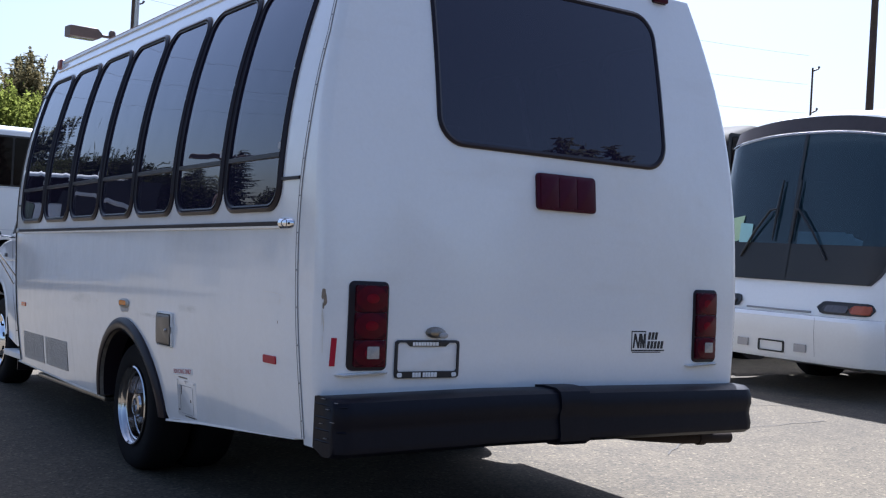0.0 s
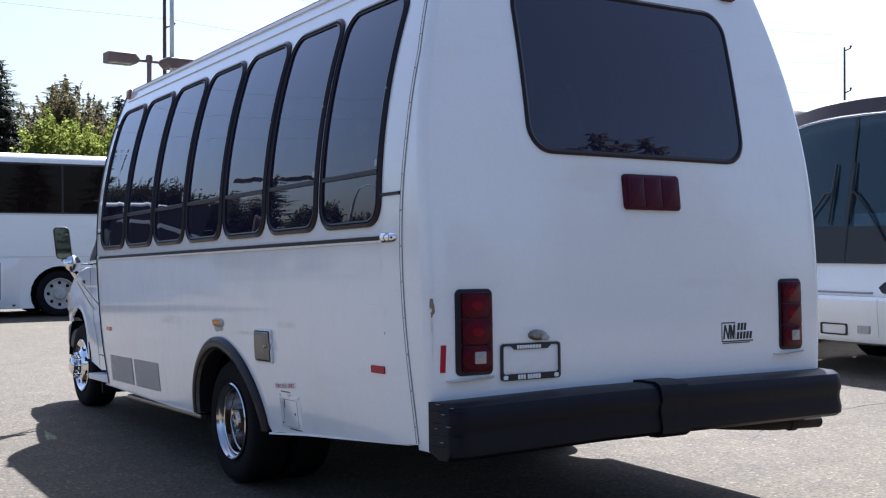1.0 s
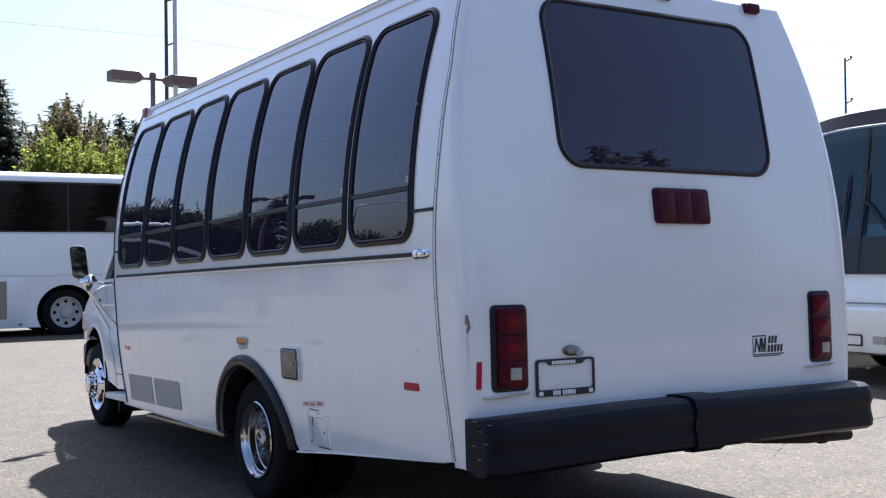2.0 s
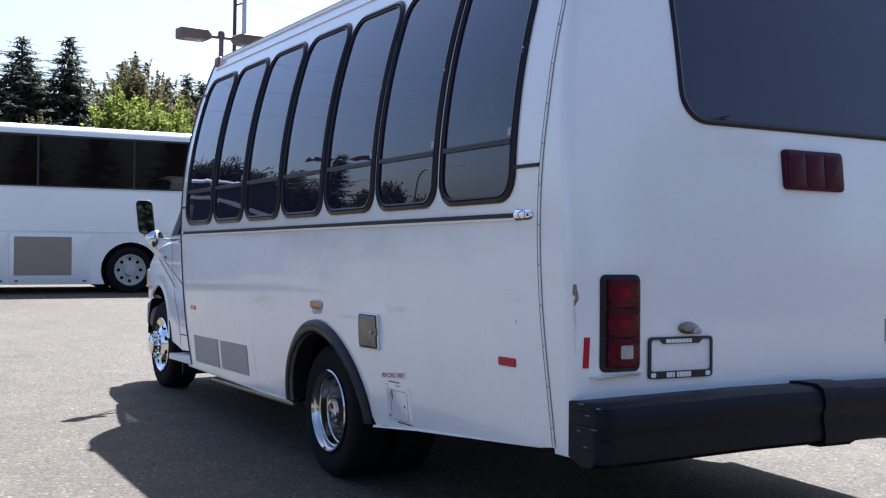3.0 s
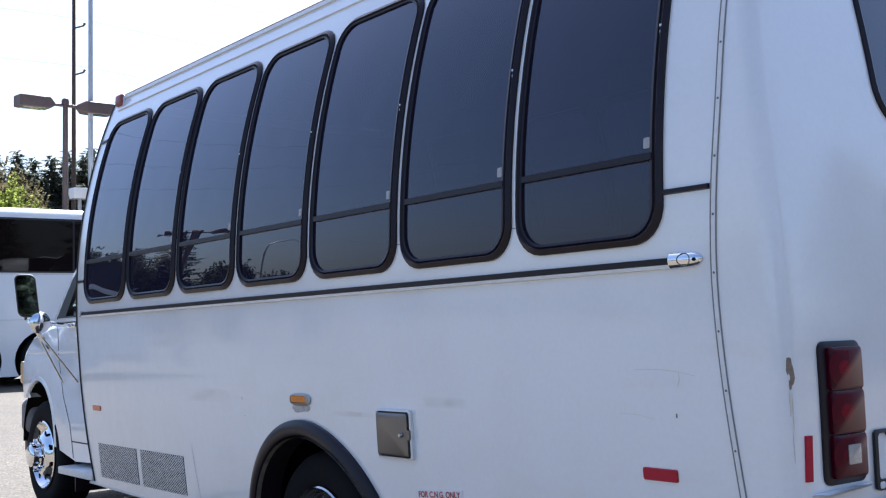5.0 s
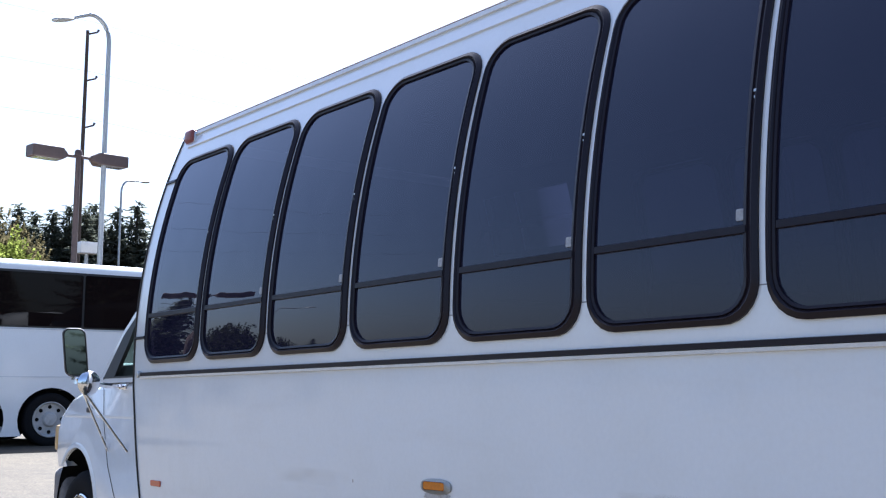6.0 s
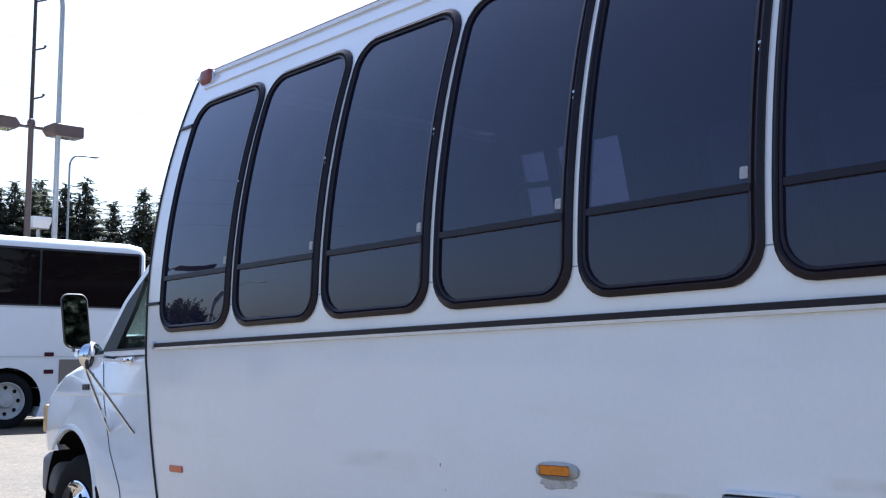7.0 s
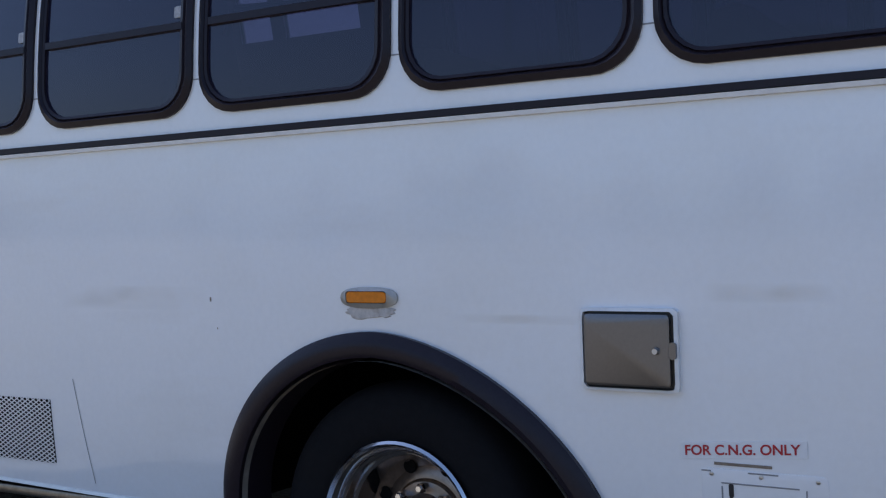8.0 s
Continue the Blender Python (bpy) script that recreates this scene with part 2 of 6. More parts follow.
MIRROR = mat("mirror_glass", (0.20, 0.25, 0.25), 0.02, 1.0)
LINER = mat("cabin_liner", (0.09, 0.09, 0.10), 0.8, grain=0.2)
SEAT = mat("seat_fabric", (0.03, 0.035, 0.06), 0.9, grain=0.4, scale=50)
LAMP_BROWN = mat("bronze_paint", (0.085, 0.056, 0.048), 0.5, grain=0.3, scale=15)
GALV = mat("galvanised_steel", (0.42, 0.43, 0.43), 0.5, 0.6, grain=0.25, scale=20)
POLE_WOOD = mat("pole_wood", (0.085, 0.060, 0.045), 0.9, grain=0.5, scale=12, bump=0.004)
BARK = mat("bark", (0.07, 0.05, 0.035), 0.95, grain=0.5, scale=12, bump=0.01)


def leaf_material(name, col, thin):
    """Thin leaves: part of the light comes through them; tone varies leaf by leaf and bough by bough."""
    m = bpy.data.materials.new(name)
    m.use_nodes = True
    n, l = m.node_tree.nodes, m.node_tree.links
    n.remove(n["Principled BSDF"])
    df, tr, mx = (n.new("ShaderNode" + k) for k in ("BsdfDiffuse", "BsdfTranslucent", "MixShader"))
    r = n.new("ShaderNodeValToRGB")
    r.color_ramp.elements[0].color = (*[c * 0.45 for c in col], 1)
    r.color_ramp.elements[1].color = (*[min(1, c * 1.25) for c in col], 1)
    l.new(n.new("ShaderNodeNewGeometry").outputs["Random Per Island"], r.inputs[0])
    for s in (df, tr):
        l.new(r.outputs[0], s.inputs[0])
    mx.inputs[0].default_value = thin
    l.new(df.outputs[0], mx.inputs[1])
    l.new(tr.outputs[0], mx.inputs[2])
    l.new(mx.outputs[0], n["Material Output"].inputs[0])
    return m


def smudge_material(name, col, most):
    """A thin film of dirt, broken up by streaks and fading out towards its edges."""
    m = bpy.data.materials.new(name)
    m.use_nodes = True
    n, l = m.node_tree.nodes, m.node_tree.links
    n.remove(n["Principled BSDF"])
    df, tr, mx = (n.new("ShaderNode" + k) for k in ("BsdfDiffuse", "BsdfTransparent", "MixShader"))
    df.inputs[0].default_value = (*col, 1)
    co, sep, noise, mapped = (n.new("ShaderNode" + k) for k in ("TexCoord", "SeparateXYZ", "TexNoise", "Mapping"))
    l.new(co.outputs["Generated"], sep.inputs[0])
    l.new(co.outputs["Object"], mapped.inputs[0])
    mapped.inputs["Scale"].default_value = (5, 5, 12)
    noise.inputs["Scale"].default_value, noise.inputs["Detail"].default_value = 1.0, 4.0
    l.new(mapped.outputs[0], noise.inputs["Vector"])

    def calc(kind, a, b):
        k = n.new("ShaderNodeMath")
        k.operation, k.use_clamp = kind, kind == "SUBTRACT"
        for i, v in enumerate((a, b)):
            if isinstance(v, float):
                k.inputs[i].default_value = v
            else:
                l.new(v, k.inputs[i])
        return k.outputs[0]

    fade = None
    for axis in ("Y", "Z"):
        v = sep.outputs[axis]
        w = calc("MULTIPLY", calc("MULTIPLY", v, calc("SUBTRACT", 1.0, v)), 4.0)
        fade = w if fade is None else calc("MULTIPLY", fade, w)
    streak = calc("MULTIPLY", calc("SUBTRACT", noise.outputs["Fac"], 0.32), 2.4 * most)
    l.new(calc("MULTIPLY", fade, streak), mx.inputs[0])
    l.new(tr.outputs[0], mx.inputs[1])
    l.new(df.outputs[0], mx.inputs[2])
    l.new(mx.outputs[0], n["Material Output"].inputs[0])
    return m


RUB = smudge_material("beige_rub_mark", (0.74, 0.62, 0.46), 0.24)
NEEDLES = leaf_material("conifer_needles", (0.135, 0.145, 0.110), 0.48)
LEAVES = leaf_material("bright_leaves", (0.23, 0.265, 0.060), 0.55)
LEAVES_BUD = leaf_material("budding_leaves", (0.17, 0.145, 0.075), 0.45)
LEAVES_DULL = leaf_material("dull_leaves", (0.055, 0.06, 0.028), 0.3)
WIRE = mat("cable", (0.1, 0.1, 0.1), 0.6)
HEADER_PAINT = mat("faded_brown_paint", (0.050, 0.040, 0.042), 0.5, spec=0.3, grain=0.2, scale=30, stain=0.3, stain_scale=4)
DARK_PAINT = mat("dark_coach_paint", (0.009, 0.009, 0.012), 0.65, spec=0.1, grain=0.2, scale=30)
ASPHALT = asphalt_material()


# ---- mesh helpers ----
def mesh_object(name, bm, material, smooth=True, angle=38):
    bmesh.ops.recalc_face_normals(bm, faces=bm.faces)
    me = bpy.data.meshes.new(name)
    bm.to_mesh(me)
    bm.free()
    me.materials.append(material)
    if smooth:
        me.polygons.foreach_set("use_smooth", [True] * len(me.polygons))
        me.set_sharp_from_angle(angle=radians(angle))
    return new(name, me)


def part(name, bm, material, parent, label="", smooth=True):
    ob = mesh_object(name, bm, material, smooth)
    ob.parent = parent
    if label:
        ob["label"] = label
    return ob


def thing(name, label, category, m=None, group="", kind=""):
    ob = new(name)
    if m is not None:
        ob.matrix_world = m
    return tagged(ob, label, category, group, kind)


def quad_strip(bm, a, b, closed=True):
    """Faces between two equal loops of verts."""
    k = len(a)
    for i in range(k if closed else k - 1):
        j = (i + 1) % k
        bm.faces.new((a[i], a[j], b[j], b[i]))


def loops(bm, rows, closed=True, cap0=False, cap1=False):
    vs = [[bm.verts.new(p) for p in r] for r in rows]
    for a, b in zip(vs, vs[1:]):
        quad_strip(bm, a, b, closed)
    if cap0:
        bm.faces.new(vs[0][::-1])
    if cap1:
        bm.faces.new(vs[-1])
    return vs


def box(bm, x0, x1, y0, y1, z0, z1, bevel=0.0, seg=2):
    made = bmesh.ops.create_cube(bm, size=1.0)["verts"]
    for v in made:
        v.co = Vector(((x0 + x1) / 2 + v.co.x * (x1 - x0), (y0 + y1) / 2 + v.co.y * (y1 - y0), (z0 + z1) / 2 + v.co.z * (z1 - z0)))
    if bevel:
        edges = list({e for v in made for e in v.link_edges})
        bmesh.ops.bevel(bm, geom=edges, offset=bevel, segments=seg, affect="EDGES", profile=0.5)
    return bm


def a_box(*args, **kw):
    return box(bmesh.new(), *args, **kw)


def tube(bm, pts, radii, n=10, cap=True):
    """A round bar along points; radii a number or one a point."""
    pts = [Vector(p) for p in pts]
    if isinstance(radii, (int, float)):
        radii = [radii] * len(pts)
    rows = []
    for i, p in enumerate(pts):
        d = (pts[min(i + 1, len(pts) - 1)] - pts[max(i - 1, 0)]).normalized()
        u = d.cross(Vector((0, 0, 1)) if abs(d.z) < 0.95 else Vector((0, 1, 0))).normalized()
        w = d.cross(u)
        rows.append([p + (u * math.cos(2 * math.pi * k / n) + w * math.sin(2 * math.pi * k / n)) * radii[i] for k in range(n)])
    loops(bm, rows, True, cap, cap)
    return bm


def a_tube(pts, radii, n=10):
    return tube(bmesh.new(), pts, radii, n)


def lathe(bm, prof, n=40, centre=(0, 0, 0)):
    """Turn a profile of (radius, x) about the x axis."""
    c = Vector(centre)
    loops(bm, [[c + Vector((x, r * math.cos(2 * math.pi * k / n), r * math.sin(2 * math.pi * k / n))) for k in range(n)] for r, x in prof], True)
    return bm


def rrect(a0, a1, b0, b1, r, n=10):
    """A rounded rectangle as a loop of (a, b)."""
    pts = []
    for ca, cb, s in ((a1 - r, b0 + r, -90), (a1 - r, b1 - r, 0), (a0 + r, b1 - r, 90), (a0 + r, b0 + r, 180)):
        for k in range(n + 1):
            g = radians(s + 90 * k / n)
            pts.append((ca + r * math.cos(g), cb + r * math.sin(g)))
    dense = []
    for i, (p, q) in enumerate(zip(pts, pts[1:] + pts[:1])):
        m = 10 if i % (n + 1) == n else 1
        dense += [(p[0] + (q[0] - p[0]) * j / m, p[1] + (q[1] - p[1]) * j / m) for j in range(m)]
    return dense


def extrude_profile(bm, prof, x0, x1):
    """A closed outline of (y, z) pushed from x0 to x1."""
    return loops(bm, [[(x0, *p) for p in prof], [(x1, *p) for p in prof]], True, True, True)


# ---- ground ----
bm = bmesh.new()
edges_g = [-900, -120, -40, -12, 0, 0.3, 1, 1.8, 2.3, 2.6, 3.2, 5, 12, 40, 120, 900]
edges_y = [-900, -120, -40, -12, -8, -4, 0, 2, 4, 6, 8, 9.2, 12, 40, 120, 900]


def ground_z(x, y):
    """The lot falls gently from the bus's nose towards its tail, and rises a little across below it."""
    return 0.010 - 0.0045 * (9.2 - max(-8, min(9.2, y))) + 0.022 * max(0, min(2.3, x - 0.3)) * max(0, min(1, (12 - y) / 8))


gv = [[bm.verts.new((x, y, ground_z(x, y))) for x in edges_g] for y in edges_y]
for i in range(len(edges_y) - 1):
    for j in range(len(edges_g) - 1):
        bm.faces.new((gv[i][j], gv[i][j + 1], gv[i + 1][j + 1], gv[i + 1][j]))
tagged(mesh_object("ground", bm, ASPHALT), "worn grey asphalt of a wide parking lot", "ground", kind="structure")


def pavement_crack(pts, w):
    bm = bmesh.new()
    rng = random.Random(len(pts) + int(pts[0][0] * 10))
    rows = []
    for (xa, ya), (xb, yb) in zip(pts, pts[1:]):
        for i in range(8):
            x, y = xa + (xb - xa) * i / 8 + rng.uniform(-.02, .02), ya + (yb - ya) * i / 8 + rng.uniform(-.02, .02)
            d = Vector((yb - ya, xa - xb)).normalized() * w * rng.uniform(.4, 1)
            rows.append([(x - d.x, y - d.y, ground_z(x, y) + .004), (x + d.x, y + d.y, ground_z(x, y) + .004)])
    loops(bm, rows, False)
    return tagged(mesh_object("pavement_crack", bm, CRACK), "thin dark crack in the grey asphalt", "crack", kind="structure")


pavement_crack([(2.9, 3.3), (4.0, 3.1), (5.6, 3.2), (7.8, 2.2)], .010)
pavement_crack([(3.4, 1.4), (4.4, 2.0), (6.2, 2.1)], .008)

# ---- shuttle bus ----
W = 2.455
BUS = thing("shuttle_bus", "white shuttle bus with dark tinted windows parked on asphalt", "bus", pose(0.014, 0.014, 0.093, -1.467, 0.301, 0.055))
ROOF_Z, FRONT_Y = 2.592, 4.815


def side_x(z):
    """How far the side wall leans in at height z."""
    return 0.1 * (1 - z) ** 2 if z < 1 else 0.178 * (z - 1.4) ** 2 if z > 1.4 else 0.0


def ease(z):
    """The right side leans in less than the left one high up."""
    return 0.034 * (z - 1.4) ** 2 if z > 1.4 else 0.0


def rear_y(z):
    return 0.08 * (z - 0.9) ** 2 if z > 0.9 else 0.0


def smooth(u):
    u = min(1, max(0, u))
    return u * u * (3 - 2 * u)


def seam_y(z):
    """Where the side meets the rear cap."""
    low = 0.130 + 0.067 * smooth((z - 0.42) / 0.85)
    return low - 0.027 * smooth((z - 1.25) / 0.55) + max(0, z - 2.1) * 0.2


def front_y(z):
    """Where the body side ends behind the cab."""
    return FRONT_Y - 0.18 * max(0, 1.25 - z)


def tuck(y, z):
    """The side bends in a little towards the rear cap."""
    s = seam_y(z)
    return 0.006 * min(1, max(0, (0.36 - y) / (0.36 - s))) ** 1.5


def skirt_z(y):
    """The lower edge of the side wall."""
    if y < 1.6:
        return 0.425 - (y - 0.14) * 0.073
    return 0.305 if y < 3.2 else 0.305 + (y - 3.2) * 0.02


def arch_z(y, grow=0.0):
    """The wheel arch's edge, or None outside it."""
    c, b = 2.28, 0.485 + grow
    a, n = (0.505 + grow, 2.0) if y > c else (0.605 + grow, 1.7)
    u = abs(y - c) / a
    return None if u >= 1 else 0.31 + b * (1 - u ** n) ** (1 / n)


def S(y, z, d=0.0, right=False):
    x = side_x(z) + tuck(y, z) - d
    return Vector((W - x + ease(z) if right else x, y, z))


def R(x, z, d=0.0):
    return Vector((x, rear_y(z) - d, z))


WIN_Z0, WIN_Z1, PITCH_Y, WIN_W = 1.355, 2.420, 0.6215, 0.5895
WIN_Y = [0.356 + PITCH_Y * k for k in range(7)]
CELL_Z0, CELL_Z1 = 1.330, 2.446


def lower_wall(right):
    bm = bmesh.new()
    ys = sorted({round(y, 4) for y in [*np.linspace(seam_y(.45), .38, 8), *np.linspace(.42, FRONT_Y, 66)]} | {round(2.28 + s * k * 0.02, 4) for k in range(31) for s in (-1, 1)})
    rows = []
    for y in ys:
        lo = arch_z(y) or skirt_z(y)
        lo = max(lo, skirt_z(y))
        k = [(lo + (CELL_Z0 - lo) * (i / 14)) for i in range(15)]
        rows.append([S(min(max(y, seam_y(z)), front_y(z)), z, 0, right) for z in k])
    loops(bm, rows, False)
    return bm


def window_cell(y0, y1, hole, right):
    """A piece of wall round a rounded opening."""
    bm = bmesh.new()
    ca, cb = (hole[0] + hole[1]) / 2, (hole[2] + hole[3]) / 2
    inner = rrect(*hole, 0.105)
    outer = []
    for a, b in inner:
        da, db = a - ca, b - cb
        ta = ((y1 if da > 0 else y0) - ca) / da if abs(da) > 1e-6 else 1e9
        tb = ((CELL_Z1 if db > 0 else CELL_Z0) - cb) / db if abs(db) > 1e-6 else 1e9
        t = min(ta, tb)
        outer.append((ca + da * t, cb + db * t))
    for corner in ((y0, CELL_Z0), (y0, CELL_Z1), (y1, CELL_Z0), (y1, CELL_Z1)):
        k = min(range(len(outer)), key=lambda i: math.dist(outer[i], corner))
        outer[k] = corner
    loops(bm, [[S(a, b, 0, right) for a, b in outer], [S(a, b, 0, right) for a, b in inner], [S(a, b, -0.03, right) for a, b in inner]])
    return bm


def wall_patch(y0, y1, z0, z1, right, ny=12, nz=10, seam=False):
    bm = bmesh.new()
    rows = []
    for i in range(ny + 1):
        row = []
        for j in range(nz + 1):
            z = z0 + (z1 - z0) * j / nz
            a = seam_y(z) if seam else y0
            row.append(S(a + (y1 - a) * i / ny, z, 0, right))
        rows.append(row)
    loops(bm, rows, False)
    return bm


def join_into(bm, other):
    me = bpy.data.meshes.new("tmp")
    other.to_mesh(me)
    other.free()
    bm.from_mesh(me)
    bpy.data.meshes.remove(me)


for right in (False, True):
    bm = lower_wall(right)
    first, last = WIN_Y[0] - 0.0158, WIN_Y[-1] + WIN_W + 0.0158
    join_into(bm, wall_patch(0, first, CELL_Z0, CELL_Z1, right, 6, 12, True))
    join_into(bm, wall_patch(last, FRONT_Y, CELL_Z0, CELL_Z1, right, 4, 12))
    join_into(bm, wall_patch(0, .42, CELL_Z1, ROOF_Z, right, 6, 4, True))
    join_into(bm, wall_patch(.42, FRONT_Y, CELL_Z1, ROOF_Z, right, 20, 4))
    for k, y in enumerate(WIN_Y):
        if right and k >= 5:
            if k == 5:
                a, b = y - 0.016, last
                for y0, y1, z0, z1 in ((a, b, CELL_Z0, 2.09), (a, 3.92, 2.09, CELL_Z1), (4.385, 4.47, 2.09, CELL_Z1), (b - .012, b, 2.09, CELL_Z1)):
                    join_into(bm, wall_patch(y0, y1, z0, z1, True, 2, 6))
            continue
        join_into(bm, window_cell(y - 0.016, y + WIN_W + 0.016, (y, y + WIN_W, WIN_Z0, WIN_Z1), right))
    bmesh.ops.remove_doubles(bm, verts=bm.verts, dist=0.0004)
    if right:
        lining = bm.copy()
        bmesh.ops.translate(lining, verts=lining.verts, vec=(-.035, 0, 0))
        part("wall_lining", lining, LINER, BUS, "grey inner wall lining")
    part("right_side_wall" if right else "left_side_wall", bm, WHITE, BUS, "glossy white fibreglass side wall with light scuffs")

# rear cap
CAP_ZS = [0.405 + (ROOF_Z - 0.405) * i / 42 for i in range(43)]


def cap_loop(z, n=9):
    """The rear cap's plan at height z, from the left seam round to the right one."""
    s = seam_y(z)
    x, y = side_x(z) + tuck(s, z), rear_y(z)
    r = min(0.048, s - y - 0.01)
    pts = [(x, s), (x, y + r + 0.001)]
    pts += [(x + r - r * math.cos(radians(90 * k / n)), y + r - r * math.sin(radians(90 * k / n))) for k in range(1, n + 1)]
    g = ease(z)
    mid = [(x + r + (W + g - 2 * x - 2 * r) * k / 30, y) for k in range(1, 30)]
    return pts + mid + [(W + g - a, b) for a, b in reversed(pts)]


RW = (0.572, 1.937, 1.670, 2.472)


def rear_cap():
    bm = bmesh.new()
    rows = [[bm.verts.new((a, b, z)) for a, b in cap_loop(z)] for z in CAP_ZS]
    for a, b in zip(rows, rows[1:]):
        for i in range(len(a) - 1):
            f = [a[i], a[i + 1], b[i + 1], b[i]]
            c = sum((v.co for v in f), Vector()) / 4
            da = max(0, abs(c.x - (RW[0] + RW[1]) / 2) - (RW[1] - RW[0]) / 2 + 0.17)
            db = max(0, abs(c.z - (RW[2] + RW[3]) / 2) - (RW[3] - RW[2]) / 2 + 0.17)
            if math.hypot(da, db) < 0.11 and c.y < 0.3:
                continue
            bm.faces.new(f)
    return bm


part("rear_cap", rear_cap(), WHITE, BUS, "glossy white moulded rear cap with rounded corners")


def roof_mesh():
    bm = bmesh.new()
    rows = []
    ys = [rear_y(ROOF_Z) + d for d in (0.0, 0.05, 0.14, 0.3)] + [1.0, 2.0, 3.0, 4.0, FRONT_Y - .12, FRONT_Y, FRONT_Y + .07]
    for i, y in enumerate(ys):
        drop = {0: .0, 1: .55, 2: .85, len(ys) - 1: .0, len(ys) - 2: .7}.get(i, 1.0)
        row = []
        for k in range(25):
            u = -1 + k / 12
            inset = side_x(ROOF_Z) + tuck(y, ROOF_Z) + (.075 - (y - rear_y(ROOF_Z)) if y - rear_y(ROOF_Z) < .075 else 0) * .6
            row.append((W / 2 + u * (W / 2 - inset) + ease(ROOF_Z) * (u + 1) / 2, y, ROOF_Z + drop * 0.17 * (1 - abs(u) ** 2.6)))
        rows.append(row)
    loops(bm, rows, False)
    return bm


part("roof_sealant", a_tube([S(y, ROOF_Z + .006, .006) for y in (.3, .6, 1.2, 2, 3, 4, FRONT_Y - .02)], .0055, 6), GUTTER, BUS, "thin brownish sealant line along the roof edge")
part("corner_sealant", a_tube([S(FRONT_Y - .004, z, .001) for z in np.linspace(ROOF_Z, 1.4, 9)], .004, 6), GUTTER, BUS, "thin brownish sealant line down the front corner")
part("roof", roof_mesh(), WHITE, BUS)
bm = bmesh.new()
for right in (False, True):
    loops(bm, [[S(y, ROOF_Z - .02, .0, right), S(y, ROOF_Z - .018, .010, right), S(y, ROOF_Z + .002, .012, right), S(y, ROOF_Z + .008, 0, right)] for y in (.3, .33, .37, 1, 2, 3, 4, FRONT_Y)], True, True, True)
part("roof_gutter", bm, WHITE_TRIM, BUS, "narrow off-white drip rail under the roof")
bm = bmesh.new()
loops(bm, [[S(y, 2.499, .0), S(y, 2.505, .009), S(y, 2.511, .0)] for y in (.34, .37, 1, 2, 3, 4.70)], True, True, True)
part("upper_crease", bm, WHITE, BUS)

# body front over the cab, floor and lining
bm = bmesh.new()
zs = [1.25 + (ROOF_Z - 1.25) * i / 16 for i in range(17)]
fr = []
for z in zs:
    x = side_x(z)
    fr.append([(x, FRONT_Y, z), (x + .03, FRONT_Y + .045, z), (x + .12, FRONT_Y + .07, z), (W + ease(z) - x - .12, FRONT_Y + .07, z), (W + ease(z) - x - .03, FRONT_Y + .045, z), (W + ease(z) - x, FRONT_Y, z)])
vs = [[bm.verts.new(p) for p in r] for r in fr]
for a, b in zip(vs, vs[1:]):
    for i in range(5):
        if i == 2 and a[0].co.z < 1.95:
            continue
        bm.faces.new((a[i], a[i + 1], b[i + 1], b[i]))
part("front_cap", bm, WHITE, BUS)
part("floor_pan", box(box(a_box(.06, W - .06, .36, 1.52, .46, .56), .8, W - .8, 1.52, 2.86, .46, .56), .06, W - .06, 2.86, 4.78, .46, .56), UNDER, BUS, "dark undercoated floor pan")
for y0, y1, z in ((.16, 1.55, .47), (2.9, 4.78, .36)):
    part("chassis", a_box(.32, W - .32, y0, y1, z - .08, z), UNDER, BUS, "dark frame rails under the body")
bm = bmesh.new()
box(bm, .27, W - .27, .35, 4.7, 2.56, 2.58)
part("headliner", bm, LINER, BUS)
bm = bmesh.new()
loops(bm, [[(side_x(z) + .05, y, z) for z in (.5, .8, 1.2, 1.6, 1.9, 2.2, 2.4, 2.5)] + [(W - side_x(z) - .05, y, z) for z in (2.5, 2.4, 2.2, 1.9, 1.6, 1.2, .8, .5)] for y in (4.70, 4.725)], True, True, True)
part("front_bulkhead", bm, LINER, BUS, "dark partition behind the driver")


def bus_seat(y, x):
    bm = bmesh.new()
    box(bm, x, x + .86, y, y + .42, .86, .98, .04)
    box(bm, x, x + .86, y - .1, y + .02, .9, 1.52, .05)
    box(bm, x + .62, x + .68, y + .1, y + .3, .56, .88)
    return part("passenger_seat", bm, SEAT, BUS, "dark blue fabric bench seat inside")


for k in range(4):
    bus_seat(.7 + k * .82, .2)
    bus_seat(.7 + k * .82, W - 1.06)


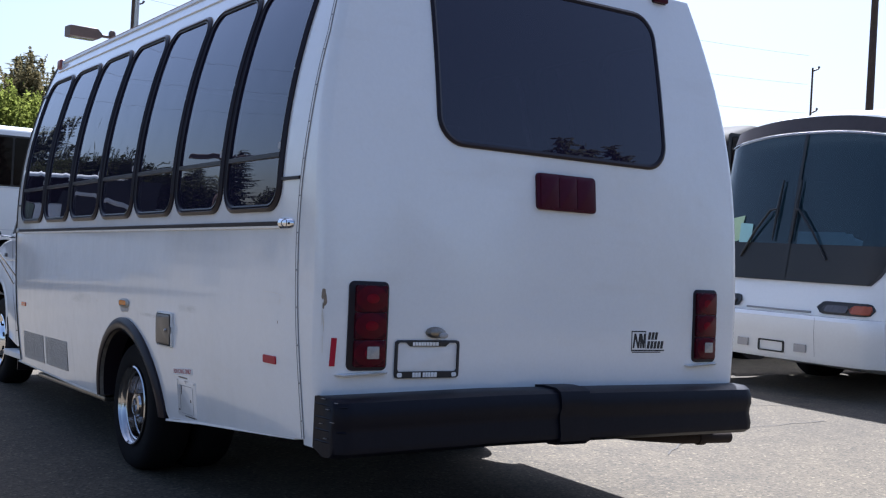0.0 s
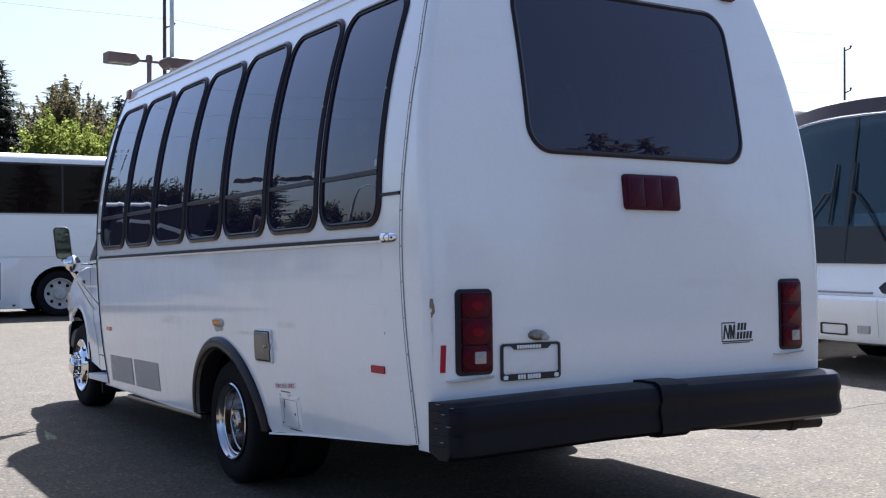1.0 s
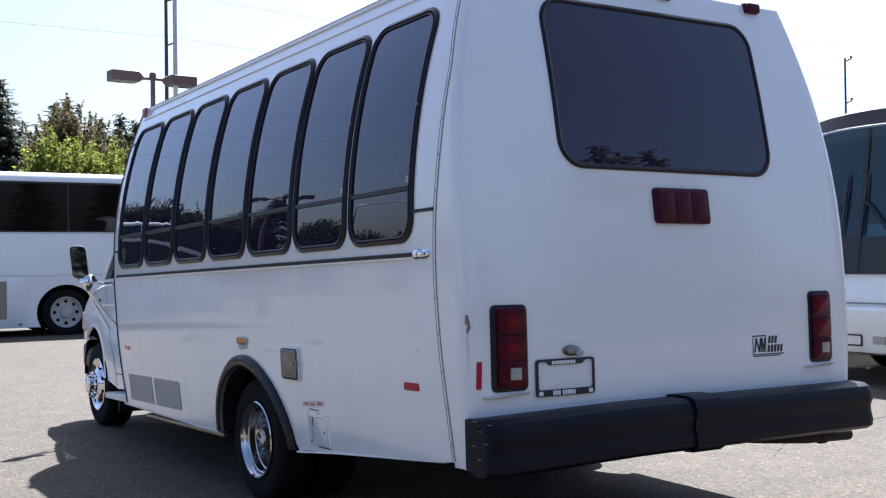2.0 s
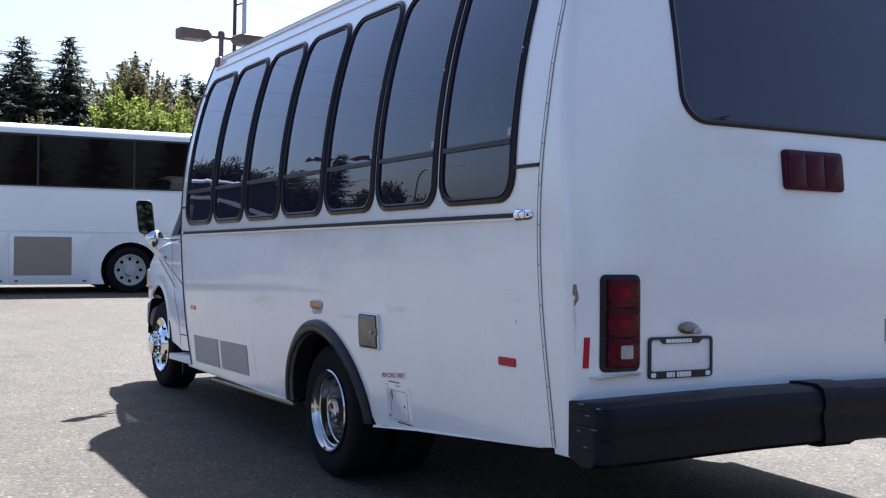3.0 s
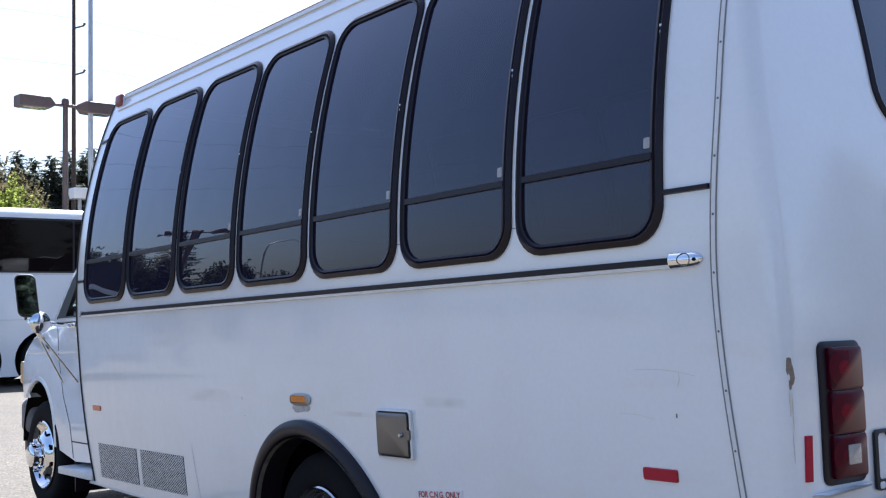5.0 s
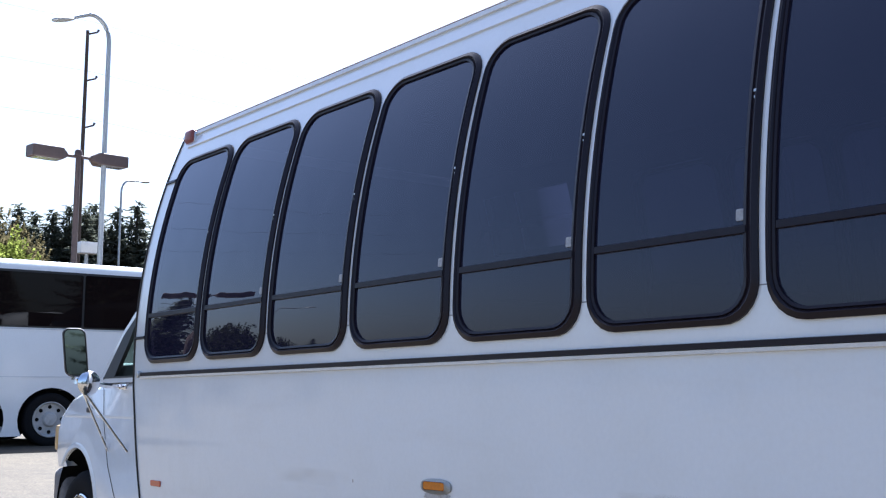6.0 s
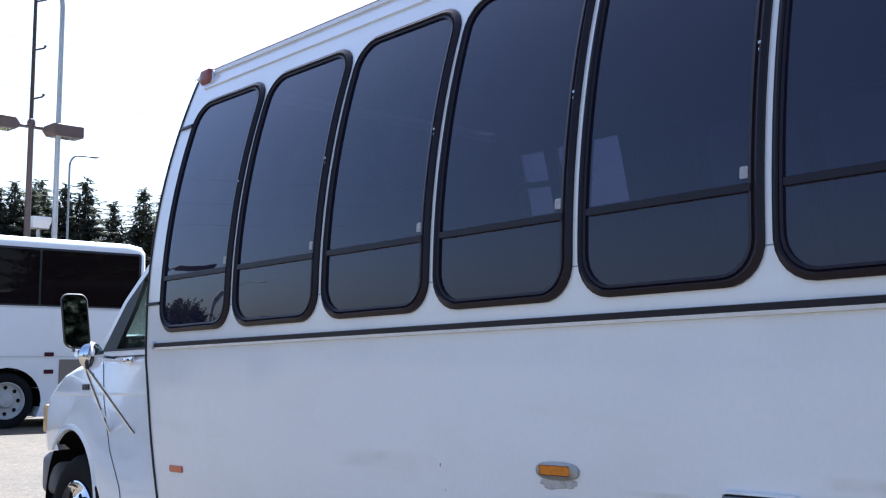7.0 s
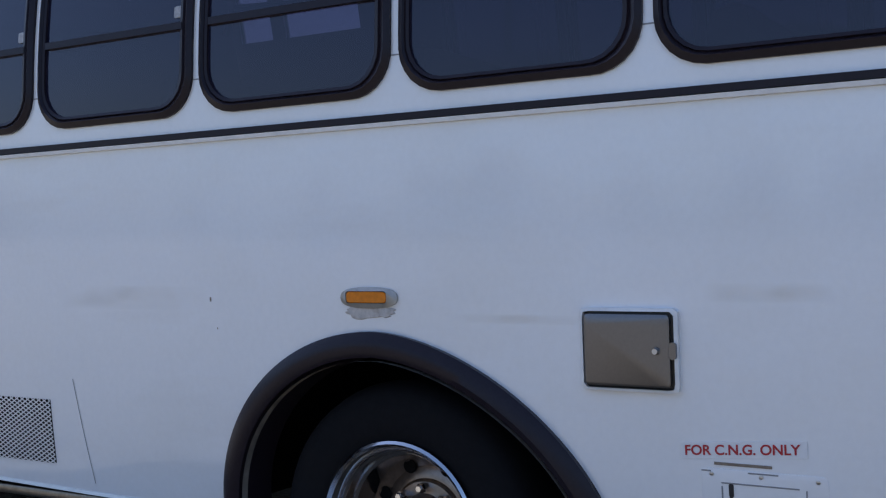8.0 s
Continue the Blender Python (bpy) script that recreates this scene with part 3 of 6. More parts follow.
def side_window(y0, right):
    """Rubber-framed tinted window: frame, fixed pane, lower vent pane, transom bar, latch mark."""
    y1 = y0 + WIN_W
    win = new("side_window")
    win.parent = BUS
    def ring(e, r):
        """An outline let in by e; the rear stile is wider than the rest."""
        return rrect(y0 + e * (1.5 if e > .015 else 1), y1 - e, WIN_Z0 + e * 1.1, WIN_Z1 - e, r)

    def even(loop, m=112):
        d = [0.0]
        for p, q in zip(loop, loop[1:] + loop[:1]):
            d.append(d[-1] + math.dist(p, q))
        res, j = [], 0
        for i in range(m):
            s = d[-1] * i / m
            while d[j + 1] < s:
                j += 1
            f = (s - d[j]) / (d[j + 1] - d[j])
            p, q = loop[j], loop[(j + 1) % len(loop)]
            res.append((p[0] + (q[0] - p[0]) * f, p[1] + (q[1] - p[1]) * f))
        return res

    o, m_, g_, h_, i_ = (even(ring(e, r)) for e, r in ((-.004, .11), (.010, .1), (.0165, .095), (.0185, .093), (.0255, .088)))
    bm = bmesh.new()
    loops(bm, [[S(a, b, d, right) for a, b in lp] for lp, d in ((o, 0), (o, .008), (m_, .016), (g_, .006), (h_, .011), (i_, .008), (i_, -.014))])
    part("frame", bm, RUBBER, win, "black rubber window frame")
    bar = 1.594
    bm = bmesh.new()
    yc, zc = (y0 + y1) / 2, (WIN_Z0 + WIN_Z1) / 2
    loops(bm, [[S(yc + (a - yc) * f, zc + (b - zc) * f, .001, right) for a, b in i_] for f in (1.012, .8, .6, .4, .2, .01)], True, False, True)
    part("pane", bm, TINT_REAR if right else TINT, win, "dark tinted window glass")
    bm = bmesh.new()
    loops(bm, [[S(y, bar - .013, 0, right), S(y, bar - .011, .012, right), S(y, bar + .008, .012, right), S(y, bar + .012, 0, right)] for y in (y0 + .030, y1 - .030)], True, True, True)
    part("transom_bar", bm, RUBBER, win)
    if not right:
        bm = bmesh.new()
        loops(bm, [[S(a, b, .003) for a, b in rrect(y0 + .040, y0 + .065, 1.616, 1.648, .004, 2)], [S(a, b, .005) for a, b in rrect(y0 + .041, y0 + .064, 1.617, 1.647, .004, 2)]], True, False, True)
        part("sticker", bm, STICKER, win, "small pale square sticker")
        bm = bmesh.new()
        for dz in (0, .018):
            box(bm, *sorted((side_x(1.95) - .012, side_x(1.95) - .006)), y0 + .012, y0 + .020, 1.94 + dz, 1.947 + dz)
        part("frame_clip", bm, DULL_METAL, win)
    return win


for y in WIN_Y:
    side_window(y, False)
for y in WIN_Y[:-2]:
    side_window(y, True)

# folding entry door opposite, with clear upper panes
bm = bmesh.new()
for y0, y1 in ((3.91, 4.395), (4.46, 4.69)):
    loops(bm, [[(W + ease(z) - side_x(z) - .01, y0, z), (W + ease(z) - side_x(z) - .01, y1, z)] for z in (2.08, 2.2, 2.36, 2.45)], False)
part("door_grab_rail", a_tube([(W - .30, 4.02, 2.20), (W - .30, 4.55, 2.23), (W - .30, 4.62, 2.10)], .018, 8), BLACK, BUS, "dark grab rail by the entry door")
part("entry_door_glass", bm, ENTRY_GLASS, BUS, "clear upper glass of the entry door")

# rear window
bm = bmesh.new()
o, i_ = rrect(*RW, .13, 12), rrect(RW[0] + .024, RW[1] - .024, RW[2] + .024, RW[3] - .024, .11, 12)
n_ = 160


def resample(loop, m):
    d = [0.0]
    for p, q in zip(loop, loop[1:] + loop[:1]):
        d.append(d[-1] + math.dist(p, q))
    res, j = [], 0
    for i in range(m):
        s = d[-1] * i / m
        while d[j + 1] < s:
            j += 1
        f = (s - d[j]) / (d[j + 1] - d[j])
        p, q = loop[j], loop[(j + 1) % len(loop)]
        res.append((p[0] + (q[0] - p[0]) * f, p[1] + (q[1] - p[1]) * f))
    return res


REARWIN = new("rear_window")
REARWIN.parent = BUS
o, i_ = resample(o, n_), resample(i_, n_)
m_ = [((a[0] + b[0]) / 2, (a[1] + b[1]) / 2) for a, b in zip(o, i_)]
loops(bm, [[R(a, b, d) for a, b in lp] for lp, d in ((o, -.01), (o, .006), (m_, .012), (i_, .007), (i_, -.004))])
part("frame", bm, RUBBER, REARWIN, "black rubber gasket")
bm = bmesh.new()
xc, zc = (RW[0] + RW[1]) / 2, (RW[2] + RW[3]) / 2
loops(bm, [[R(xc + (a - xc) * f, zc + (b - zc) * f, .004) for a, b in i_] for f in (1.01, .8, .6, .4, .2, .01)], True, False, True)
part("pane", bm, TINT_REAR, REARWIN, "very dark tinted rear glass")

# belt rail, seams, trims on the left side
RAIL = new("belt_rail")
RAIL.parent = BUS
bm = bmesh.new()
loops(bm, [[S(y, 1.2905, 0), S(y, 1.2915, .011), S(y, 1.307, .011), S(y, 1.309, 0)] for y in (.29, .32, .34, .37, 1, 2, 3, 4.72)], True, True, True)
part("rubber_insert", bm, RUBBER, RAIL, "dark rubber rub rail")
bm = bmesh.new()
loops(bm, [[S(y, 1.278, 0), S(y, 1.279, .010), S(y, 1.2888, .012), S(y, 1.2892, 0)] for y in (.29, .32, .34, .37, 1, 2, 3, 4.72)], True, True, True)
part("aluminium_lip", bm, WHITE_TRIM, RAIL)
bm = bmesh.new()
rows = []
for k in range(13):
    a = math.sin(math.pi / 2 * k / 12)
    h, d = .026 * math.sqrt(max(0.02, 1 - a ** 6)) * (1 - .15 * a), .028 * math.sqrt(max(.03, 1 - a ** 5)) * (1 - .2 * a)
    y = .325 - .095 * a
    rows.append([(tuck(y, 1.29) - d * math.sin(radians(180 * j / 8)), y, 1.299 + h * math.cos(radians(180 * j / 8))) for j in range(9)])
loops(bm, rows, False)
END_CAP = part("end_cap", bm, CHROME, RAIL, "chrome rail end cap")


def on_cap(y, z):
    """A point just proud of the chrome end cap."""
    a = (.325 - y) / .095
    h, d = .026 * math.sqrt(max(0.02, 1 - a ** 6)) * (1 - .15 * a), .028 * math.sqrt(max(.03, 1 - a ** 5)) * (1 - .2 * a)
    return (tuck(y, 1.29) - d * math.sqrt(max(0, 1 - ((z - 1.299) / h) ** 2)) - .0006, y, z)


ring = [2 * math.pi * k / 24 for k in range(25)]
part("cap_groove", a_tube([on_cap(.277 + .019 * math.cos(g), 1.299 + .0165 * math.sin(g)) for g in ring], .0013, 6), STEEL, END_CAP, "dark oval groove")
bm = bmesh.new()
loops(bm, [[on_cap(.246 + q * math.cos(g), 1.298 + q * math.sin(g)) for g in ring[:-1]] for q in (.0050, .0025)], True, False, True)
part("screw", bm, UNDER, END_CAP, "dark recessed screw")
bm = a_box(-.022, 0, 4.712, 4.742, 1.282, 1.316, .006)
part("front_end_cap", bm, DULL_METAL, RAIL)
for name, y0, y1, z in (("rub_strip", .200, .350, 1.487), ("rub_strip", 4.690, 4.800, 1.486), ("rub_strip", 4.690, 4.800, 2.318)):
    bm = bmesh.new()
    loops(bm, [[S(y, z - .008, 0), S(y, z - .006, .010), S(y, z + .006, .010), S(y, z + .008, 0)] for y in (y0, y1)], True, True, True)
    part(name, bm, RUBBER, BUS, "short dark rubber strip")


def seam_strip(off, w, d, material, name, label=""):
    bm = bmesh.new()
    rows = []
    for k in range(41):
        z = .43 + (2.58 - .43) * k / 40
        y = seam_y(z) + off
        rows.append([S(y - w, z, 0), S(y - w * .7, z, d), S(y + w * .7, z, d), S(y + w, z, 0)])
    loops(bm, rows, False)
    return part(name, bm, material, BUS, label)


seam_strip(.0, .009, .003, WHITE_TRIM, "corner_moulding", "white corner moulding between side and rear")
seam_strip(.0085, .0017, .0042, JOINT, "moulding_joint")
seam_strip(-.0085, .0012, .0042, JOINT, "moulding_joint")
for k in range(14):
    z = .5 + k * .152
    p = S(seam_y(z), z, .003)
    bm = bmesh.new()
    box(bm, p.x - .0025, p.x + .002, p.y - .003, p.y + .003, p.z - .003, p.z + .003, .0015, 1)
    part("rivet", bm, STEEL, BUS)
bm = bmesh.new()
rows = []
for k in range(41):
    z = .35 + (2.56 - .35) * k / 40
    y = front_y(z) - .006
    rows.append([S(y - .006, z, .001), S(y - .003, z, .007), S(y + .003, z, .007), S(y + .006, z, .001)])
loops(bm, rows, False)
part("front_edge_joint", bm, CRACK, BUS)


# wheel arch flare and liner
def flare():
    bm = bmesh.new()
    rows = []
    for s in range(61):
        u = -1 + 2 * s / 60
        row = []
        for grow, d in ((0.0, .0), (0.0, .014), (-.02, .027), (-.044, .032), (-.061, .024), (-.065, -.02), (-.067, -.10)):
            c, b = 2.28, .485 + grow
            a, n = (.505 + grow, 2.0) if u > 0 else (.605 + grow, 1.7)
            th = abs(u) * math.pi / 2
            yy, zz = a * math.sin(th) ** (2 / n), b * max(0, math.cos(th)) ** (2 / n)
            row.append(S(c + (yy if u > 0 else -yy), max(.30, .31 + zz), d))
        rows.append(row)
    loops(bm, rows, False)
    return bm


part("wheel_arch_flare", flare(), RUBBER, BUS, "wide black rubber wheel arch flare")
bm = bmesh.new()
rows = []
for s in range(61):
    u = -1 + 2 * s / 60
    b = .485 - .070
    a, n = (.505 - .070, 2.0) if u > 0 else (.605 - .070, 1.7)
    th = abs(u) * math.pi / 2
    yy, zz = a * math.sin(th) ** (2 / n), b * max(0, math.cos(th)) ** (2 / n)
    rows.append([S(2.28 + (yy if u > 0 else -yy), max(.30, .31 + zz), .022 - .011 * q) for q in (0, 1, 2)])
loops(bm, rows, False)
part("flare_inner_lip", bm, FLARE_LIP, BUS, "worn greyish edge of the arch")
bm = bmesh.new()
rows = []
for s in range(31):
    th = math.pi * s / 30
    rows.append([(x, 2.25 + .62 * math.cos(th), .30 + .52 * math.sin(th)) for x in (.085, .75)])
loops(bm, rows, False)
bm.faces.new([bm.verts.new((.75, 2.25 + .62 * math.cos(math.pi * s / 30), .30 + .52 * math.sin(math.pi * s / 30))) for s in range(31)])
part("wheel_well", bm, UNDER, BUS, "black wheel well")


# ---- wheels ----
def wheel(parent, x, y, z, front, right=False, inner=False):
    """A chromed steel wheel with its tyre; the axle runs along x and the outer face looks to the left."""
    e = new("wheel")
    e.parent = parent
    e.matrix_local = pose(x, y, z, 0, 0, 180 if right else 0)
    tp = [(.205, .03), (.225, .008), (.25, 0), (.30, -.004), (.335, .006), (.352, .028), (.361, .06), (.362, .11), (.361, .165), (.352, .20), (.335, .222), (.30, .23), (.25, .226), (.205, .20)]
    bm = bmesh.new()
    lathe(bm, tp, 56)
    part("tyre", bm, TYRE, e, "worn black tyre")
    if inner:
        return e
    if front:
        rp = [(.221, .012), (.222, -.004), (.214, -.008), (.205, .012), (.19, .03), (.165, .02), (.14, -.005), (.12, -.022), (.10, -.03), (.098, -.045), (.075, -.052), (.073, -.085), (.06, -.097), (.03, -.101), (.001, -.102)]
    else:
        rp = [(.221, .012), (.222, -.004), (.215, -.009), (.208, .004), (.198, .012), (.193, .03), (.187, .034), (.184, .070), (.176, .074), (.172, .11), (.164, .142), (.135, .155), (.118, .148), (.105, .146), (.098, .135), (.07, .130), (.066, .03), (.06, .018), (.04, .014), (.038, .03), (.001, .031)]
    if front:
        part("rim", lathe(bmesh.new(), rp, 56), CHROME, e, "polished chrome wheel")
    else:
        part("rim", lathe(bmesh.new(), rp[:4], 56), LIP, e, "polished chrome rim lip")
        part("rim_barrel", lathe(bmesh.new(), rp[3:11], 56), BARREL, e, "tarnished chrome barrel of the rim")
        part("wheel_disc", lathe(bmesh.new(), rp[10:17], 56), HUB_STEEL, e, "grimy brown steel wheel centre")
        part("hub", lathe(bmesh.new(), rp[16:], 40), BARREL, e, "tarnished hub")
    for k in range(8):
        g = 2 * math.pi * (k + .5) / 8
        r, xx = (.152, -.001) if front else (.142, .151)
        bm = bmesh.new()
        c = Vector((xx, r * math.cos(g), r * math.sin(g)))
        rows = [[c + Vector((d, rr * math.cos(2 * math.pi * j / 14), rr * math.sin(2 * math.pi * j / 14))) for j in range(14)] for d, rr in ((-.004, .019), (-.007, .017), (-.005, .0155))]
        loops(bm, rows, True, False, True)
        part("hand_hole", bm, UNDER, e)
    for k in range(8):
        g = 2 * math.pi * k / 8
        r, xx = (.098, -.03) if front else (.086, .133)
        c = Vector((xx, r * math.cos(g), r * math.sin(g)))
        bm = a_tube([c, c + Vector((-.03, 0, 0)), c + Vector((-.036, 0, 0))], [.0125, .0125, .008], 6)
        part("lug_nut", bm, CHROME, e)
    return e


GROUND_REAR, GROUND_FRONT = -.056, .043
wheel(BUS, .066, 2.265, GROUND_REAR + .36, False)
wheel(BUS, .33, 2.265, GROUND_REAR + .36, False, inner=True)
wheel(BUS, W - .066, 2.265, GROUND_REAR + .36, False, True)
wheel(BUS, W - .33, 2.265, GROUND_REAR + .36, False, True, True)
wheel(BUS, .165, 5.90, GROUND_FRONT + .36, True)
wheel(BUS, W - .165, 5.90, GROUND_FRONT + .36, True, True)
part("rear_axle", a_tube([(.3, 2.265, .292), (W - .3, 2.265, .292)], .06, 12), UNDER, BUS)

# ---- fittings on the left side ----
MARK = new("side_marker_lamp")
MARK.parent = BUS
bm = bmesh.new()
lo = resample([(2.291 + .081 * math.copysign(abs(math.cos(a)) ** .8, math.cos(a)), .8755 + .0255 * math.copysign(abs(math.sin(a)) ** .75, math.sin(a))) for a in (2 * math.pi * k / 60 for k in range(60))], 60)
li = resample(rrect(2.235, 2.352, .8625, .8915, .008, 6), 60)
loops(bm, [[S(a, b, d) for a, b in lp] for lp, d in ((lo, 0), (lo, .006), (li, .014), (li, .006))])
part("bezel", bm, LAMP_CREAM, MARK, "pale metal bezel")
bm = bmesh.new()
loops(bm, [[S(a, b, .006) for a, b in li], [S(2.293 + (a - 2.293) * .96, .877 + (b - .877) * .86, .013) for a, b in li]], True, False, True)
part("lens", bm, AMBER, MARK, "amber ribbed lens")
bm = bmesh.new()
rng = random.Random(31)
blob = [(2.292 + (.073 * math.cos(a)) * rng.uniform(.86, 1.08), .8435 + .022 * math.sin(a) * rng.uniform(.6, 1.1)) for a in (2 * math.pi * k / 30 for k in range(30))]
loops(bm, [[S(a, b, .0006) for a, b in blob], [S(2.292 + (a - 2.292) * .95, .8435 + (b - .8435) * .9, .0025) for a, b in blob]], True, False, True)
part("grime_patch", bm, PATCH, MARK, "grimy sealant below the lamp")

FUEL = new("fuel_door")
FUEL.parent = BUS
bm = bmesh.new()
lo, li = resample(rrect(1.530, 1.746, .684, .859, .010, 4), 56), resample(rrect(1.538, 1.739, .690, .852, .008, 4), 56)
loops(bm, [[S(a, b, d) for a, b in lp] for lp, d in ((lo, 0), (lo, .012), (li, .014), (li, .003))])
part("surround", bm, WHITE_TRIM, FUEL, "white metal surround")
bm = bmesh.new()
loops(bm, [[S(a, b, .004) for a, b in rrect(1.536, 1.741, .688, .854, .006, 4)], [S(a, b, .0045) for a, b in rrect(1.537, 1.740, .689, .853, .006, 4)]], True, False, True)
part("gasket", bm, BLACK, FUEL)
bm = bmesh.new()
loops(bm, [[S(a, b, d) for a, b in lp] for lp, d in ((rrect(1.546, 1.733, .696, .846, .008, 4), .006), (rrect(1.546, 1.733, .696, .846, .008, 4), .019), (rrect(1.551, 1.728, .701, .841, .006, 4), .022))], True, False, True)
part("door", bm, STEEL, FUEL, "brushed grey steel flap")
part("lock", a_tube([(-.020, 1.572, .772), (-.031, 1.572, .772)], [.008, .006], 12), DULL_METAL, FUEL)
bm = bmesh.new()
loops(bm, [[S(a, b, d) for a, b in rrect(1.5325, 1.547, .755, .79, .006, 5)] for d in (.012, .021)], True, False, True)
part("finger_notch", bm, STEEL, FUEL)


def side_plate(name, y0, y1, z0, z1, material, label, d0=.0, d=.006, r=.006, parent=BUS):
    bm = bmesh.new()
    loops(bm, [[S(a, b, k) for a, b in rrect(y0 + e, y1 - e, z0 + e, z1 - e, r, 4)] for k, e in ((d0, 0), (d0 + d * .7, 0), (d0 + d, .0015))], True, False, True)
    return part(name, bm, material, parent, label)


side_plate("side_reflector", .349, .470, .708, .742, RED_MARK, "small red side reflector")
side_plate("front_side_reflector", 4.462, 4.572, .752, .780, ORANGE, "small orange reflector")
PANEL = side_plate("access_panel", 1.245, 1.495, .352, .535, WHITE, "scratched white access panel", .0, .0015, .012)
for a0, a1, b0, b1 in ((1.285, 1.288, .37, .505), (1.30, 1.455, .505, .508), (1.452, 1.455, .39, .50), (1.30, 1.44, .366, .369), (1.25, 1.30, .356, .361), (1.475, 1.495, .528, .531), (1.34, 1.40, .529, .532)):
    side_plate("panel_gap", a0, a1, b0, b1, JOINT, "", .0016, .001, .001, PANEL)
for a0, a1, b0, b1 in ((1.430, 1.440, .478, .506), (1.432, 1.439, .460, .485), (1.31, 1.322, .43, .444), (1.462, 1.482, .378, .385), (1.27, 1.40, .355, .360)):
    side_plate("worn_spot", a0, a1, b0, b1, INK, "chipped black worn spot", .0018, .001, .004, PANEL)
for a in (1.26, 1.37, 1.47):
    side_plate("screw", a, a + .008, .520, .528, DULL_METAL, "", .0018, .002, .003, PANEL)
bm = bmesh.new()
loops(bm, [[S(a, b + (1.527 - a) * .075, d) for a, b in rrect(1.282, 1.537, .551, .585, .003, 3)] for d in (0, .0012)], True, False, True)
part("notice_strip", bm, SIGN_WHITE, BUS, "white sticker behind the red lettering")
side_plate("small_label", 1.352, 1.468, .5425, .5485, SOOT, "tiny unreadable grey label", .001, .0008, .001)


def text_mesh(body, height, width):
    cu = bpy.data.curves.new("lettering", "FONT")
    cu.body, cu.size, cu.extrude, cu.offset = body, 1.0, 0.0, 0.022
    ob = bpy.data.objects.new("lettering", cu)
    scene.collection.objects.link(ob)
    bpy.context.view_layer.update()
    me = bpy.data.meshes.new_from_object(ob.evaluated_get(bpy.context.evaluated_depsgraph_get()))
    bpy.data.objects.remove(ob)
    xs, ys_ = [v.co.x for v in me.vertices], [v.co.y for v in me.vertices]
    for v in me.vertices:
        v.co = Vector(((v.co.x - min(xs)) / (max(xs) - min(xs)) * width, (v.co.y - min(ys_)) / (max(ys_) - min(ys_)) * height, 0))
    return me


me = text_mesh("FOR C.N.G. ONLY", .0215, .232)
for v in me.vertices:
    v.co = S(1.527 - v.co.x, .5575 + v.co.y + v.co.x * .075, .0022)
me.materials.append(RED_INK)
ob = new("lettering", me)
ob.parent = BUS
ob["label"] = "red capital letters on white"


# expanded-metal vents
def vent(y0, y1, z0, z1, slant):
    e = new("side_vent")
    e.parent = BUS
    side_plate("recess", y0, y1, z0, z1, UNDER, "", .0, .001, .004, e)
    bm = bmesh.new()
    p, w = .024, .0022
    k = .55
    rows = int(((y1 - y0) + (z1 - z0) / k) / p)
    for s in (1, -1):
        for i in range(-rows, rows + 1):
            yc = (y0 if s > 0 else y0) + i * p
            pts = []
            for z in (z0, z1):
                pts.append((yc + s * (z - z0) / k, z))
            (ya, za), (yb, zb) = pts
            if max(ya, yb) < y0 or min(ya, yb) > y1:
                continue
            def clip(y):
                return za + (y - ya) * (zb - za) / (yb - ya)
            if ya < y0: ya, za2 = y0, clip(y0)
            elif ya > y1: ya, za2 = y1, clip(y1)
            else: za2 = za
            if yb < y0: yb, zb2 = y0, clip(y0)
            elif yb > y1: yb, zb2 = y1, clip(y1)
            else: zb2 = zb
            d = .0025 if s > 0 else .0035
            bm.faces.new([bm.verts.new(S(a, b, d)) for a, b in ((ya, za2 - w), (yb, zb2 - w), (yb, zb2 + w), (ya, za2 + w))])
    part("mesh_screen", bm, WHITE_TRIM, e, "white expanded metal screen", False)
    return e


vent(3.432, 3.955, .381, .570, .02)
vent(4.005, 4.535, .381, .570, .02)
bm = bmesh.new()
loops(bm, [[S(3.329 - (.635 - z) * .177, z, .0012), S(3.3315 - (.635 - z) * .177, z, .0012)] for z in (.635, .5, .4, .335)], False)
part("panel_joint", bm, JOINT, BUS)
for y, z, w_, h_ in ((2.79, .862, .005, .012), (2.77, .79, .004, .005), (.338, .88, .005, .012)):
    side_plate("scuff", y, y + w_, z, z + h_, SOOT, "faint scuff", .0003, .0006, .002)

# broad faint rub marks on the paint, and the joints across the window pillars
for ya, yb, za, zb in ((2.80, 3.38, .835, .905), (1.74, 2.08, .818, .842), (1.22, 1.48, .870, .912)):
    bm = bmesh.new()
    loops(bm, [[S(y, z, .0006) for y in np.linspace(ya, yb, 7)] for z in (za, (za + zb) / 2, zb)], False)
    part("rub_mark", bm, RUB, BUS, "faint beige rub mark")
for pts, w_ in ((((.480, 1.008), (.40, 1.009), (.328, 1.003), (.272, .992)), .0016), (((.327, 1.002), (.324, .985), (.331, .962)), .002), (((.545, .886), (.48, .884), (.420, .874)), .0012)):
    bm = bmesh.new()
    loops(bm, [[S(y, z - w_ / 2, .0006), S(y + w_, z + w_ / 2, .0006)] for y, z in pts], False)
    part("scratch", bm, STREAKED, BUS, "fine beige scratch in the paint")
for ya, yb in zip(WIN_Y, WIN_Y[1:]):
    bm = bmesh.new()
    loops(bm, [[S(y, z, .0008) for y in (ya + WIN_W - .002, yb + .002)] for z in (1.444, 1.4475)], False)
    part("pillar_joint", bm, JOINT, BUS)

